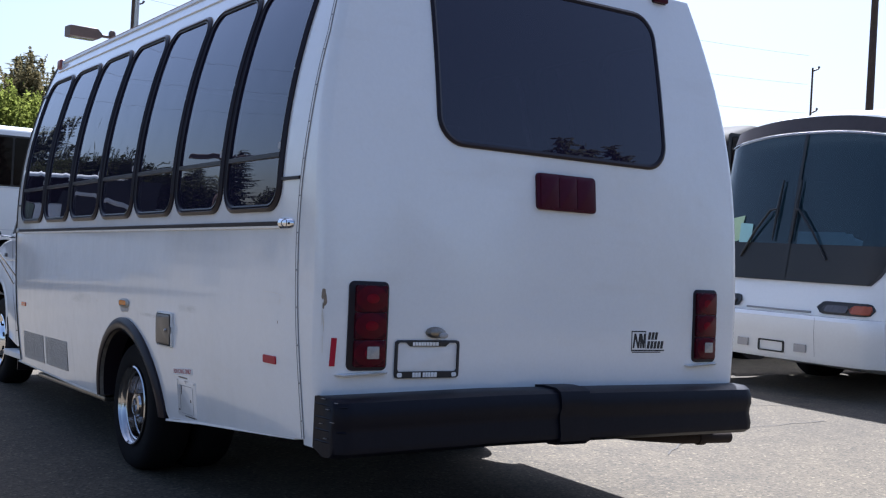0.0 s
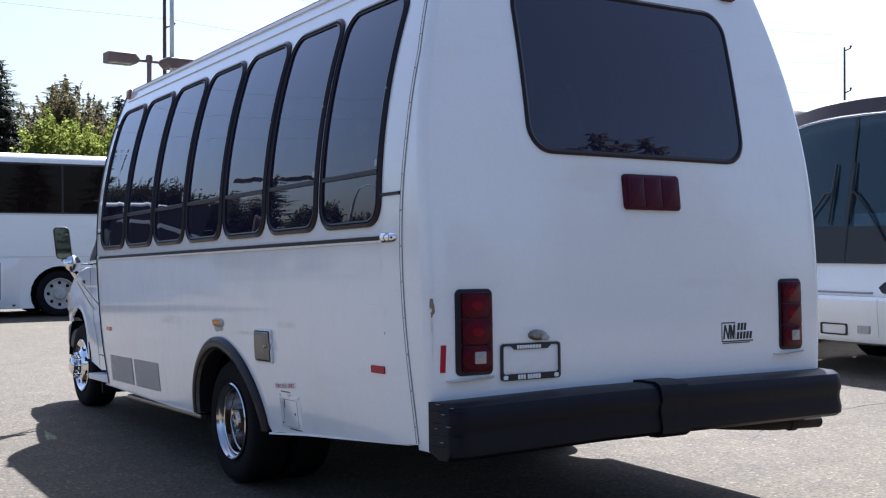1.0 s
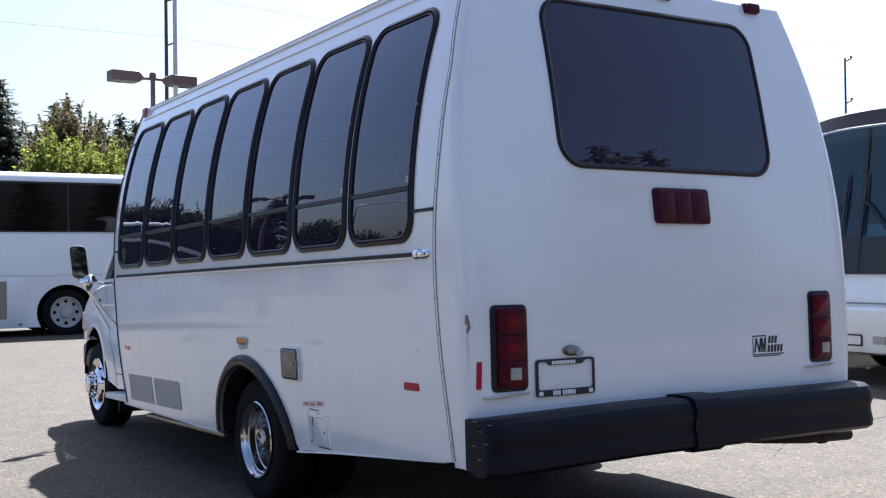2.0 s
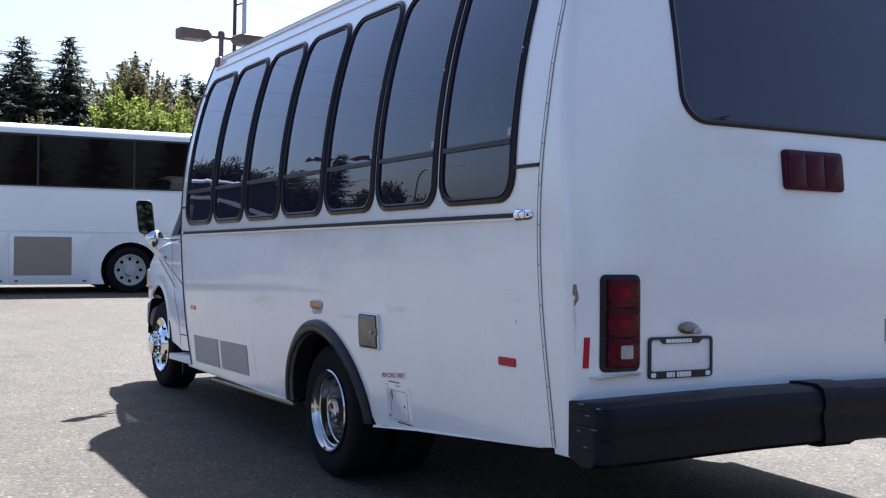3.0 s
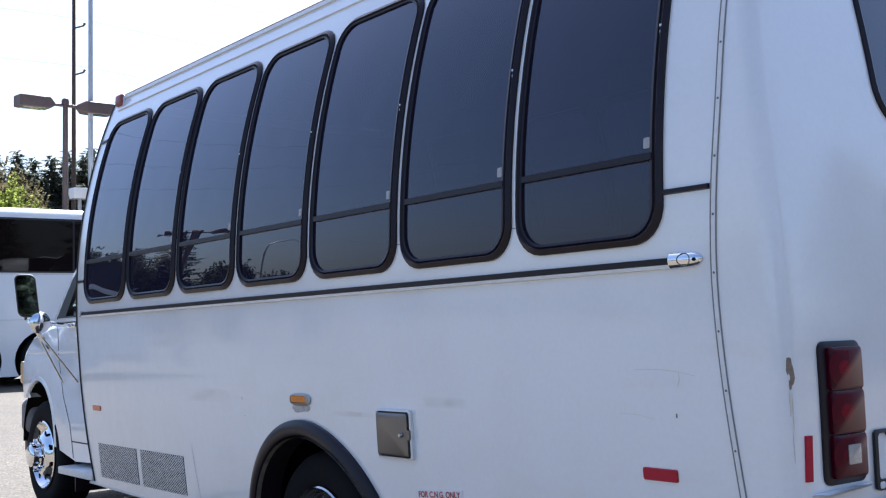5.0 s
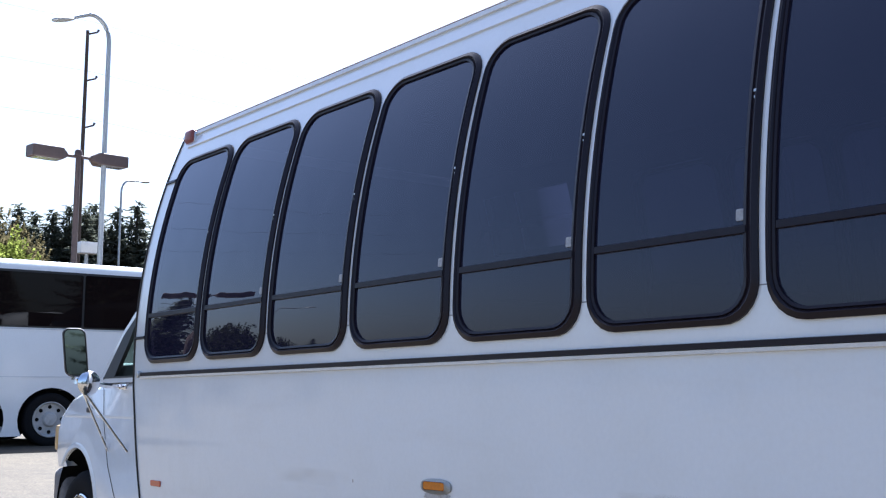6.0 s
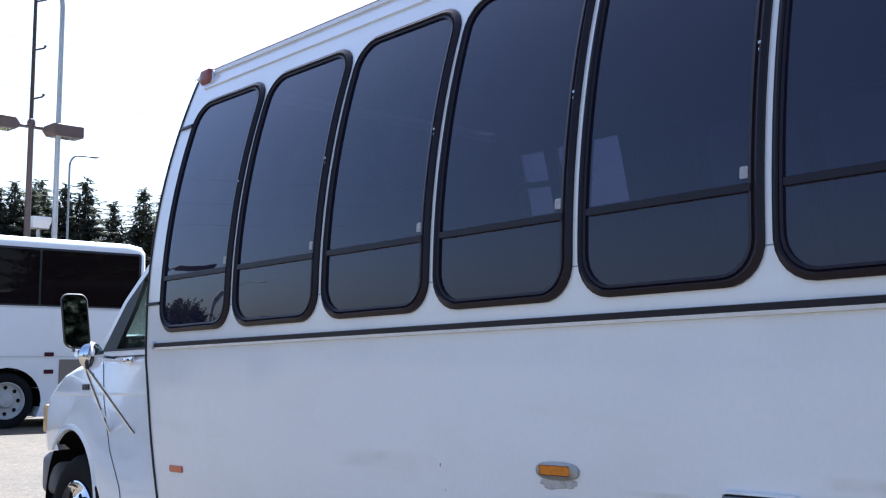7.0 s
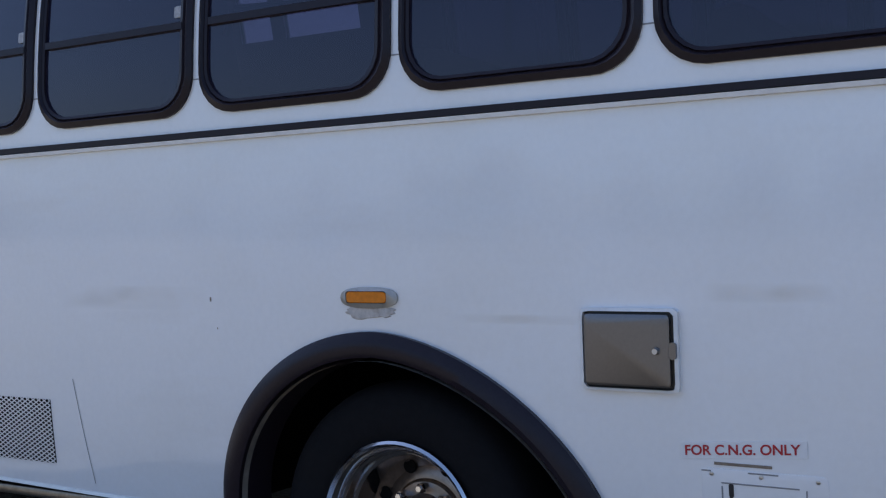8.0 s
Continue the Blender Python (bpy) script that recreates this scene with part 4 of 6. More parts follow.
# lower rail and step below the side
bm = bmesh.new()
loops(bm, [[(x, y, skirt_z(y) + dz) for x, dz in ((.045, .004), (.042, -.006), (.10, -.008), (.10, .004))] for y in np.linspace(2.78, 4.74, 12)], True, True, True)
part("skirt_rail", bm, DULL_METAL, BUS, "worn aluminium skirt edge")
bm = bmesh.new()
loops(bm, [[(x + tuck(y, .42), y, skirt_z(y) + dz) for x, dz in ((.038, .004), (.036, -.006), (.12, -.008), (.12, .004))] for y in (.21, .24, .28, .32, .36, .8, 1.2, 1.66)], True, True, True)
part("skirt_rail", bm, WHITE_TRIM, BUS)
part("under_rail", a_box(.09, .17, 2.84, 4.36, .255, .285, .008), OLD_METAL, BUS, "brownish step rail below the skirt")

# ---- rear fittings ----
def rear_plate(name, x0, x1, z0, z1, material, parent, label="", d0=.0, d=.01, r=.01, e=.002):
    bm = bmesh.new()
    loops(bm, [[R(a, b, k) for a, b in rrect(x0 + i, x1 - i, z0 + i, z1 - i, r, 5)] for k, i in ((d0, 0), (d0 + d * .75, 0), (d0 + d, e))], True, False, True)
    return part(name, bm, material, parent, label)


def tail_lamp(x0, x1, up, rim):
    e = new("tail_lamp")
    e.parent = BUS
    e["label"] = "three-section red tail lamp in a black bezel"
    rear_plate("bezel", x0, x1, .714 + up, 1.075 + up, RUBBER, e, "black rubber bezel", 0, .008, .025, .004)
    h = .333 / 3
    for k in range(3):
        z = .728 + up + k * h
        rows = []
        xc, zc = (x0 + x1) / 2 + .007, z + h / 2
        for q in range(9):
            f = q / 8
            rows.append([R(xc + (x1 - x0) * .40 * (1 - f) * math.cos(2 * math.pi * j / 24) + .0001 * j, zc + h * .47 * (1 - f) * math.sin(2 * math.pi * j / 24), 0.0095 + .007 * (1 - f) ** 2) for j in range(24)])
        bm = bmesh.new()
        loops(bm, rows, True, False, True)
        part("reflector", bm, BOWL, e, "dull bowl behind the lens")
        # Added pale disc imitates the glow spot in the middle of the lens.
        bm = bmesh.new()
        loops(bm, [[R(xc + .010 + (x1 - x0) * q * math.cos(2 * math.pi * j / 16), zc + h * q * 1.1 * math.sin(2 * math.pi * j / 16), d) for j in range(16)] for q, d in ((.17, .0100), (.12, .0145), (.05, .0165))], True, False, True)
        part("lens_bright_spot", bm, LENS_SPOT, e, "pale disc painting the bright spot in the lens")
        bm = bmesh.new()
        loops(bm, [[R(a, b, d) for a, b in rrect(x0 + rim + i, x1 - .012 - i, z + .0015 + i, z + h - .0015 - i, .010, 5)] for d, i in ((.006, 0), (.018, .0), (.020, .003))], True, False, True)
        part("lens", bm, RED_GLASS, e, "red ribbed lens")
    xm = (x0 + x1) / 2 + .02
    rear_plate("clear_window", xm - .028, xm + .028, .762 + up, .812 + up, CLEAR, e, "clear reversing lens", .0195, .003, .004)
    bm = bmesh.new()
    loops(bm, [[R(x0 - .05, .694 + up, 0), R(x0 - .05, .70 + up, .004), R(x1 + .01, .708 + up, .004), R(x1 + .01, .70 + up, 0)], [R(x0 - .02, .690 + up, .02), R(x0 - .02, .698 + up, .028), R(x1 - .01, .708 + up, .028), R(x1 - .01, .70 + up, .02)]], True, True, True)
    part("ledge", bm, WHITE, e, "white moulded ledge")
    return e


tail_lamp(.144, .330, 0, .026)
tail_lamp(2.112, 2.277, .020, .012)

BRAKE = new("centre_brake_lamp")
BRAKE.parent = BUS
rear_plate("bezel", 1.100, 1.450, 1.428, 1.595, RED_DARK, BRAKE, "dark maroon housing", 0, .02, .02, .006)
for k in range(3):
    rear_plate("lens", 1.114 + k * .1080, 1.219 + k * .1080, 1.439, 1.584, RED_DARK, BRAKE, "dark red lens", .018, .006, .010, .003)

FRAME = new("plate_frame")
FRAME.parent = BUS
bm = bmesh.new()
lo, li = resample(rrect(.370, .690, .680, .838, .012, 4), 64), resample(rrect(.3805, .6795, .708, .8285, .008, 4), 64)
loops(bm, [[R(a, b, d) for a, b in lp] for lp, d in ((lo, .002), (lo, .010), (li, .012), (li, .004))])
part("surround", bm, INK, FRAME, "black dealer plate frame")
bm = bmesh.new()
loops(bm, [[R(a, b, d) for a, b in ((.422, .8285), (.442, .812), (.618, .812), (.638, .8285), (.638, .833), (.422, .833))] for d in (.004, .0115)], True, False, True)
part("top_tab", bm, BLACK, FRAME, "lettered tab of the black frame")
rear_plate("blank_plate", .378, .682, .697, .827, SIGN_WHITE, FRAME, "blank white number plate", .001, .003)
rng = random.Random(4)
for x0, n, z0, h in ((.452, 9, .815, .0150), (.456, 9, .684, .020)):
    x = x0
    for k in range(n):
        if n == 9 and z0 < .71 and k == 3:
            x += .008
            continue
        wd = rng.uniform(.009, .0125)
        rear_plate("letter_bar", x, x + wd + .002, z0, z0 + h, SIGN_WHITE, FRAME, "", .0112, .0012, .002, .0003)
        x += wd + .004
for x in (.380, .652):
    rear_plate("emblem_bar", x, x + .024, .685, .703, SIGN_WHITE, FRAME, "", .0112, .0012, .006, .0003)

PLAMP = new("plate_lamp")
PLAMP.parent = BUS
bm = bmesh.new()
rows = []
for d, sx_, sz_ in ((0, .047, .024), (.012, .046, .023), (.028, .038, .019), (.036, .02, .008)):
    rows.append([Vector((.566 + sx_ * math.cos(2 * math.pi * k / 24), -d, .870 + sz_ * math.sin(2 * math.pi * k / 24))) for k in range(24)])
loops(bm, rows, True, False, True)
part("housing", bm, OLD_METAL, PLAMP, "tarnished chrome plate lamp")
bm = bmesh.new()
rows = []
for d, sx_, sz_ in ((.02, .024, .014), (.040, .022, .013), (.044, .012, .008)):
    rows.append([Vector((.586 + sx_ * math.cos(2 * math.pi * k / 20), -d, .860 + sz_ * math.sin(2 * math.pi * k / 20))) for k in range(20)])
loops(bm, rows, True, False, True)
part("lens", bm, CLEAR, PLAMP)

DECAL = rear_plate("dealer_sticker", 1.699, 1.919, .782, .886, WHITE, BUS, "dealer sticker of black shapes on white", .0, .0012, .004)
for a0, a1, b0, b1 in ((1.699, 1.704, .795, .882), (1.699, 1.794, .880, .886), (1.699, 1.919, .789, .7955), (1.705, 1.894, .7815, .7865), (1.790, 1.794, .800, .882)):
    rear_plate("sticker_line", a0, a1, b0, b1, INK, DECAL, "", .0013, .0008, .0015, .0002)


def slanted_mark(x0, x1, z0, z1, w, name="sticker_mark"):
    """A bold stroke from one corner to the other."""
    bm = bmesh.new()
    loops(bm, [[R(x, z, d) for x, z in ((x0, z0), (x0 + w, z0), (x1 + w, z1), (x1, z1))] for d in (.0013, .0021)], True, False, True)
    part(name, bm, INK, DECAL)


for x0, x1 in ((1.708, 1.718), (1.740, 1.718), (1.740, 1.750), (1.757, 1.757), (1.775, 1.757), (1.775, 1.780)):
    slanted_mark(x0, x1, .803, .873, .011)
for r_ in range(2):
    for k in range(3 if r_ else 5):
        slanted_mark(1.801 + k * .0225 + r_ * .006, 1.807 + k * .0225 + r_ * .006, .801 + r_ * .043, .837 + r_ * .043, .0165, "letter_bar")

bm = bmesh.new()
loops(bm, [[Vector((.066 + (z - .733) * .05 + dx, .006 - d, z)) for dx, d in ((0, 0), (.003, .012), (.022, .016), (.026, 0))] for z in (.733, .845)], True, True, True)
part("corner_reflector", bm, RED_MARK, BUS, "tall red corner reflector")


def corner_point(g, z, d=.0):
    """A point of the rear left corner, g degrees round from the side."""
    r = .048
    return Vector((side_x(z) + tuck(0, z) + r - (r + d) * math.cos(radians(g)), rear_y(z) + r - (r + d) * math.sin(radians(g)), z))


rng = random.Random(8)
for gc, zc, gw, zh in ((66, 1.024, 12, .022), (73, .998, 11, .024), (60, 1.012, 7, .016), (65, .972, 6, .015), (61, .925, 3, .040), (68, .90, 2, .045), (64, .82, 1.5, .05)):
    bm = bmesh.new()
    pts = [(gc + gw * math.cos(a) * rng.uniform(.6, 1.2), zc + zh * math.sin(a) * rng.uniform(.6, 1.2)) for a in (2 * math.pi * k / 11 for k in range(11))]
    loops(bm, [[corner_point(g, z, .0002) for g, z in pts], [corner_point(gc + (g - gc) * .9, zc + (z - zc) * .9, .0012) for g, z in pts]], True, False, True)
    if zc > .95:
        part("paint_chip", bm, SOOT, BUS, "chipped paint showing brown fibre")
    else:
        part("dirt_run", bm, STREAKED, BUS, "faint dirt run below the chip")

# roof marker lamps
for x, y, z, mt in ((.262, 4.72, 2.560, RED_FADED), *((x, rear_y(2.575), 2.575, RED_DARK) for x in (2.007, .448, 1.085, 1.235, 1.385))):
    e = new("clearance_lamp")
    e.parent = BUS
    if y > 1:
        part("base", a_box(x - .035, x + .03, y - .06, y + .05, z - .03, z + .035, .012, seg=3), DULL_METAL, e)
        part("lens", a_box(x - .048, x - .005, y - .055, y + .042, z - .026, z + .045, .016, seg=3), mt, e, "faded red clearance lens")
    else:
        part("base", a_box(x - .05, x + .05, y - .008, y + .02, z - .03, z + .03, .006, seg=2), BLACK, e)
        part("lens", a_box(x - .046, x + .046, y - .034, y - .004, z - .024, z + .026, .010, seg=3), mt, e, "dark red clearance lens")


# bumper
def bumper():
    e = new("rear_bumper")
    e.parent = BUS
    prof = [(.02, .44), (-.10, .412), (-.150, .415), (-.178, .433), (-.182, .462), (-.170, .51), (-.172, .535), (-.182, .56), (-.178, .60), (-.165, .628), (-.135, .642), (-.05, .645), (.02, .64)]

    def run(x0, x1, grow, name, label=""):
        bm = bmesh.new()
        xs = sorted(set(np.linspace(x0, x1, 16)) | {x for k in range(9) for x in (.012 + .0012 * k * k, W - .047 - .0012 * k * k) if x0 <= x <= x1})
        rows = []
        for x in xs:
            u = min(x, W - .035 - x)
            f = 0.075 * (1 - math.sqrt(max(0, 1 - (1 - (u - .012) / .08) ** 2))) if u < .092 else 0.0
            dip = -.010 - .015 * max(0, 1 - x / .8) - .008 * max(0, (x - 1.1) / 1.25)
            rows.append([(x, min((y - grow if y < 0 else y) + f, .02), z + dip + (grow if z > .5 else -grow)) for y, z in prof])
        loops(bm, rows, True, True, True)
        part(name, bm, BUMPER, e, label)

    run(.022, 1.12, 0, "rubber_section", "black rubber bumper section")
    run(1.12, 1.29, .011, "joint_cover", "overlapping black rubber cover")
    run(1.29, W - .047, 0, "rubber_section", "black rubber bumper section")
    wrap = [(.020, .0), (.020, -.06), (.0215, -.105), (.026, -.13), (.037, -.155), (.056, -.170), (.09, -.1775)]
    for z, n_ in ((.448, 5), (.492, 6), (.540, 5), (.590, 6)):
        bm = bmesh.new()
        loops(bm, [[(x - .003 + .002 * k, y - .003, z - .003), (x - .005 + .002 * k, y - .006, z), (x - .003 + .002 * k, y - .003, z + .0035)] for k, (x, y) in enumerate(wrap[:n_])], False)
        part("end_rib", bm, BUMPER, e, "thin moulded rib round the bumper end")
    for z, x, y, w_ in ((.612, .018, -.06, .016), (.604, .026, -.15, .010), (.575, .017, -.10, .012), (.528, .022, -.13, .014), (.515, .017, -.05, .010), (.462, .017, -.09, .012)):
        part("scrape", a_box(x - .005, x + .003, y - w_, y + w_ * .8, z, z + .0025), GREY_PLASTIC, e)
    part("bumper_bracket", a_box(.4, 1.9, -.02, .2, .46, .52), UNDER, e)


bumper()
PIPE = new("exhaust_pipe")
PIPE.parent = BUS
bm = a_tube([(1.7, .5, .36), (1.95, .2, .35), (2.2, .12, .335), (2.52, .10, .33)], [.03, .03, .03, .032], 14)
part("pipe", bm, RUST, PIPE, "rusty brown tailpipe")
part("clamp", a_tube([(2.30, .115, .332), (2.34, .11, .331)], .037, 14), RUST, PIPE)
bm = a_tube([(2.522, .10, .33), (2.526, .10, .33)], .024, 14)
part("bore", bm, BLACK, PIPE)

# ---- cab ----
CAB_X = .165


def cab_side_outline():
    pts = [(4.765, .42), (5.30, .40)]
    pts += [(6.005 - .325 * math.cos(radians(a)), .47 + .42 * math.sin(radians(a))) for a in np.linspace(0, 134, 16)]
    pts += [(6.37, .765), (6.425, .78), (6.45, .86), (6.44, 1.0), (6.385, 1.09), (6.27, 1.15), (6.12, 1.21), (5.98, 1.25), (5.75, 1.285), (4.765, 1.285)]
    return pts


bm = bmesh.new()
prof = cab_side_outline()
def cab_row(x, shrink):
    out = []
    for y, z in prof:
        top = max(0, (z - .95) / .3)
        out.append((x, y - (shrink * 1.6 if y > 6.37 else shrink if y > 6.2 else 0), z - shrink * .8 * min(1, top) * (1 if y > 5.6 else .3)))
    return out
loops(bm, [cab_row(CAB_X, .075), cab_row(CAB_X + .015, .045), cab_row(CAB_X + .05, .018), cab_row(CAB_X + .12, 0), cab_row(W - CAB_X - .12, 0), cab_row(W - CAB_X - .05, .018), cab_row(W - CAB_X - .015, .045), cab_row(W - CAB_X, .075)], True, True, True)
part("cab_body", bm, WHITE, BUS, "white van cab with fender and bonnet")
bm = bmesh.new()
rows = []
for s in range(25):
    a = radians(180 * s / 24)
    rows.append([(x, 6.005 - .320 * math.cos(a), .47 + .415 * math.sin(a)) for x in (CAB_X + .002, CAB_X + .5)])
loops(bm, rows, False)
bm.faces.new([bm.verts.new((CAB_X + .5, 6.005 - .320 * math.cos(radians(180 * s / 24)), .47 + .415 * math.sin(radians(180 * s / 24)))) for s in range(25)])
part("front_wheel_well", bm, UNDER, BUS)
bm = bmesh.new()
rows = []
for s in range(25):
    a = radians(134 * s / 24)
    rows.append([(CAB_X - d, 6.005 - (.325 + g) * math.cos(a), .47 + (.42 + g) * math.sin(a)) for d, g in ((0, .03), (.006, .015), (.007, .0), (-.01, -.008))])
loops(bm, rows, False)
part("fender_lip", bm, WHITE, BUS, "rolled white fender lip")
# door lines, window, pillars
def cab_line(pts, w=.004, mt=CRACK):
    bm = bmesh.new()
    rows = []
    for i, p in enumerate(pts):
        a, b = pts[max(i - 1, 0)], pts[min(i + 1, len(pts) - 1)]
        d = Vector((b[1] - a[1], a[0] - b[0])).normalized() * w
        rows.append([(CAB_X - .0015, p[0] - d.x, p[1] - d.y), (CAB_X - .0015, p[0] + d.x, p[1] + d.y)])
    loops(bm, rows, False)
    part("panel_gap", bm, mt, BUS)
cab_line([(5.62, 1.27), (5.60, 1.05), (5.52, .80), (5.40, .62), (5.34, .42)])
cab_line([(4.84, .52), (5.36, .52)])
bm = bmesh.new()
loops(bm, [[(CAB_X - d, y, 1.08 + dz) for d, dz in ((0, -.010), (.003, 0), (0, .010))] for y in (4.82, 5.5, 6.22)], False)
part("side_crease", bm, WHITE, BUS)
side = [(4.84, 1.295), (5.63, 1.295), (5.41, 1.545), (5.15, 1.735), (4.84, 1.86)]
outer = [(4.77, 1.27), (5.71, 1.27), (5.455, 1.55), (5.18, 1.765), (4.77, 1.92)]
for right in (False, True):
    def cab_x(x):
        return W - x if right else x

    bm = bmesh.new()
    bm.faces.new([bm.verts.new((cab_x(CAB_X + .02 + (z - 1.3) * .12), y, z)) for y, z in side])
    part("door_glass", bm, CAB_GLASS, BUS, "pale green cab door glass")
    bm = bmesh.new()
    for p, q in ((0, 1), (1, 2), (2, 3), (3, 4)):
        a = [(CAB_X + (z - 1.3) * .12 + .002, y, z) for y, z in (outer[p], outer[q], side[q], side[p])]
        loops(bm, [[(cab_x(x + d), y, z) for x, y, z in a] for d in (0, .05)], True, True, True)
    part("door_frame", bm, WHITE, BUS, "white door frame and windscreen pillar")
bm = bmesh.new()
for p, q in ((0, 1), (1, 2), (2, 3)):
    (ya, za), (yb, zb) = side[p], side[q]
    d = Vector((zb - za, ya - yb)).normalized() * .010
    a = [(CAB_X + (z - 1.3) * .12 - .002, y, z) for y, z in ((ya, za), (yb, zb), (yb - d.x, zb - d.y), (ya - d.x, za - d.y))]
    loops(bm, [a, [(x + .02, y, z) for x, y, z in a]], True, True, True)
loops(bm, [[(CAB_X + (z - 1.3) * .12 - .003, y, z) for y, z in ((5.47, 1.298), (5.625, 1.298), (5.42, 1.535), (5.27, 1.645), (5.255, 1.635), (5.33, 1.50), (5.41, 1.39))], [(CAB_X + (z - 1.3) * .12 + .02, y, z) for y, z in ((5.47, 1.298), (5.625, 1.298), (5.42, 1.535), (5.27, 1.645), (5.255, 1.635), (5.33, 1.50), (5.41, 1.39))]], True, True, True)
part("window_gasket", bm, BLACK, BUS, "black window gasket")
bm = bmesh.new()
loops(bm, [[(CAB_X + .03, 5.72, 1.275), (W - CAB_X - .03, 5.72, 1.275)], [(CAB_X + .06, 5.45, 1.57), (W - CAB_X - .06, 5.45, 1.57)], [(CAB_X + .09, 5.16, 1.79), (W - CAB_X - .09, 5.16, 1.79)]], False)
part("windscreen", bm, CAB_GLASS, BUS)
bm = bmesh.new()
loops(bm, [[(CAB_X + .09, y, z), (W - CAB_X - .09, y, z)] for y, z in ((5.17, 1.79), (5.0, 1.88), (4.77, 1.95))], False)
part("cab_roof", bm, WHITE, BUS)
bm = bmesh.new()
box(bm, CAB_X + .06, W - CAB_X - .06, 5.2, 5.66, .9, 1.285, .05)
part("dashboard", bm, BLACK, BUS)
part("door_sill", a_box(CAB_X + .045, CAB_X + .13, 4.80, 5.62, 1.20, 1.372, .02, seg=2), BLACK, BUS, "black inner top of the cab door")
part("driver_seat", box(a_box(.35, .85, 4.95, 5.05, .95, 1.65, .04), .35, .85, 4.95, 5.4, .85, .97, .04), SEAT, BUS)
part("cab_step", a_box(.08, .42, 4.80, 5.38, .33, .375, .008), WHITE_TRIM, BUS, "white step below the cab door")
part("mud_flap", a_box(.2, .5, 5.40, 5.42, .2, .5, .004), RUBBER, BUS)
part("front_bumper", a_box(CAB_X + .012, W - CAB_X - .012, 6.27, 6.435, .52, .755, .05, seg=4), GREY_PLASTIC, BUS, "dull grey front bumper")
part("front_valance", a_box(CAB_X + .03, W - CAB_X - .03, 6.28, 6.425, .36, .54, .05, seg=3), RUBBER, BUS, "dark plastic valance below the bumper")
part("corner_lamp", a_box(CAB_X + .004, CAB_X + .10, 6.33, 6.412, .86, 1.02, .02), PALE_AMBER, BUS, "amber front corner lamp")
part("fender_badge", a_box(CAB_X - .008, CAB_X + .002, 5.78, 5.86, 1.10, 1.13, .004), INK, BUS, "small dark fender badge")

MIR = new("door_mirror")
MIR.parent = BUS
mx, my = -.155, 5.23


def turned(x, y, z, a=radians(-13)):
    """A point of the mirror head, turned about its stem and leaning outwards."""
    dx, dy = x - mx, y - my
    return (mx + dx * math.cos(a) - dy * math.sin(a) - .11 * (z - 1.42), my + dx * math.sin(a) + dy * math.cos(a), z)


bm = bmesh.new()
loops(bm, [[turned(mx + a, my + d, b) for a, b in rrect(-.062 + e, .062 - e, 1.296 + e, 1.556 - e, .036 - e * .5, 6)] for d, e in ((-.006, .010), (-.012, .004), (0, 0), (.03, .004), (.045, .02))], True, False, True)
part("housing", bm, BLACK, MIR, "tall black mirror housing")
bm = bmesh.new()
bm.faces.new([bm.verts.new(turned(mx + a, my - .0085, b)) for a, b in rrect(-.052, .052, 1.306, 1.546, .03, 6)])
part("mirror_glass", bm, MIRROR, MIR, "silver mirror glass")
bm = bmesh.new()
rows = []
for d, r in ((-.016, .001), (-.0145, .024), (-.010, .042), (-.002, .058), (.006, .063), (.02, .055)):
    rows.append([(mx + .075 + r * math.cos(2 * math.pi * k / 20), my - .02 + d, 1.262 + r * 1.05 * math.sin(2 * math.pi * k / 20)) for k in range(20)])
loops(bm, rows, True, False, True)
part("convex_mirror", bm, CHROME, MIR, "round convex mirror")
for pts in ([(mx + .02, my + .02, 1.29), (mx + .05, my + .02, 1.235), (CAB_X, 5.52, .888)], [(mx + .02, my + .02, 1.29), (mx + .06, my + .02, 1.225), (CAB_X, 5.25, .892)], [(mx + .02, my + .03, 1.27), (CAB_X - .02, 5.36, 1.245), (CAB_X, 5.30, 1.245)], [(mx, my + .02, 1.42), (mx, my + .02, 1.28)]):
    part("strut", a_tube(pts, .014 if pts[-1][2] == 1.245 else .0085, 8), CHROME, MIR, "chrome mirror strut")
part("arm_mount", a_box(CAB_X - .02, CAB_X + .005, 5.26, 5.34, 1.23, 1.262, .006), CHROME, MIR)


# ---- coaches ----
def coach_wheel(parent, x, y, side_sign):
    e = new("wheel")
    e.parent = parent
    e.matrix_local = pose(x, y, .46, 0, 0, 90 if side_sign < 0 else -90)
    bm = bmesh.new()
    lathe(bm, [(.29, .03), (.33, 0), (.40, -.005), (.44, .01), (.458, .05), (.46, .14), (.458, .24), (.44, .28), (.33, .29), (.29, .27)], 44)
    part("tyre", bm, TYRE, e, "black coach tyre")
    bm = bmesh.new()
    lathe(bm, [(.305, .02), (.306, -.004), (.295, -.01), (.285, .012), (.26, .05), (.22, .06), (.13, .045), (.12, .01), (.10, -.01), (.001, -.015)], 44)
    part("rim", bm, COACH_RIM, e, "dusty white painted steel rim")
    for j in range(8):
        g = 2 * math.pi * j / 8
        c = Vector((.05, .215 * math.cos(g), .215 * math.sin(g)))
        bm = bmesh.new()
        loops(bm, [[c + Vector((d, r * math.cos(2 * math.pi * q / 12), r * math.sin(2 * math.pi * q / 12))) for q in range(12)] for d, r in ((.0, .034), (-.006, .031))], True, False, True)
        part("hand_hole", bm, UNDER, e)
    return e


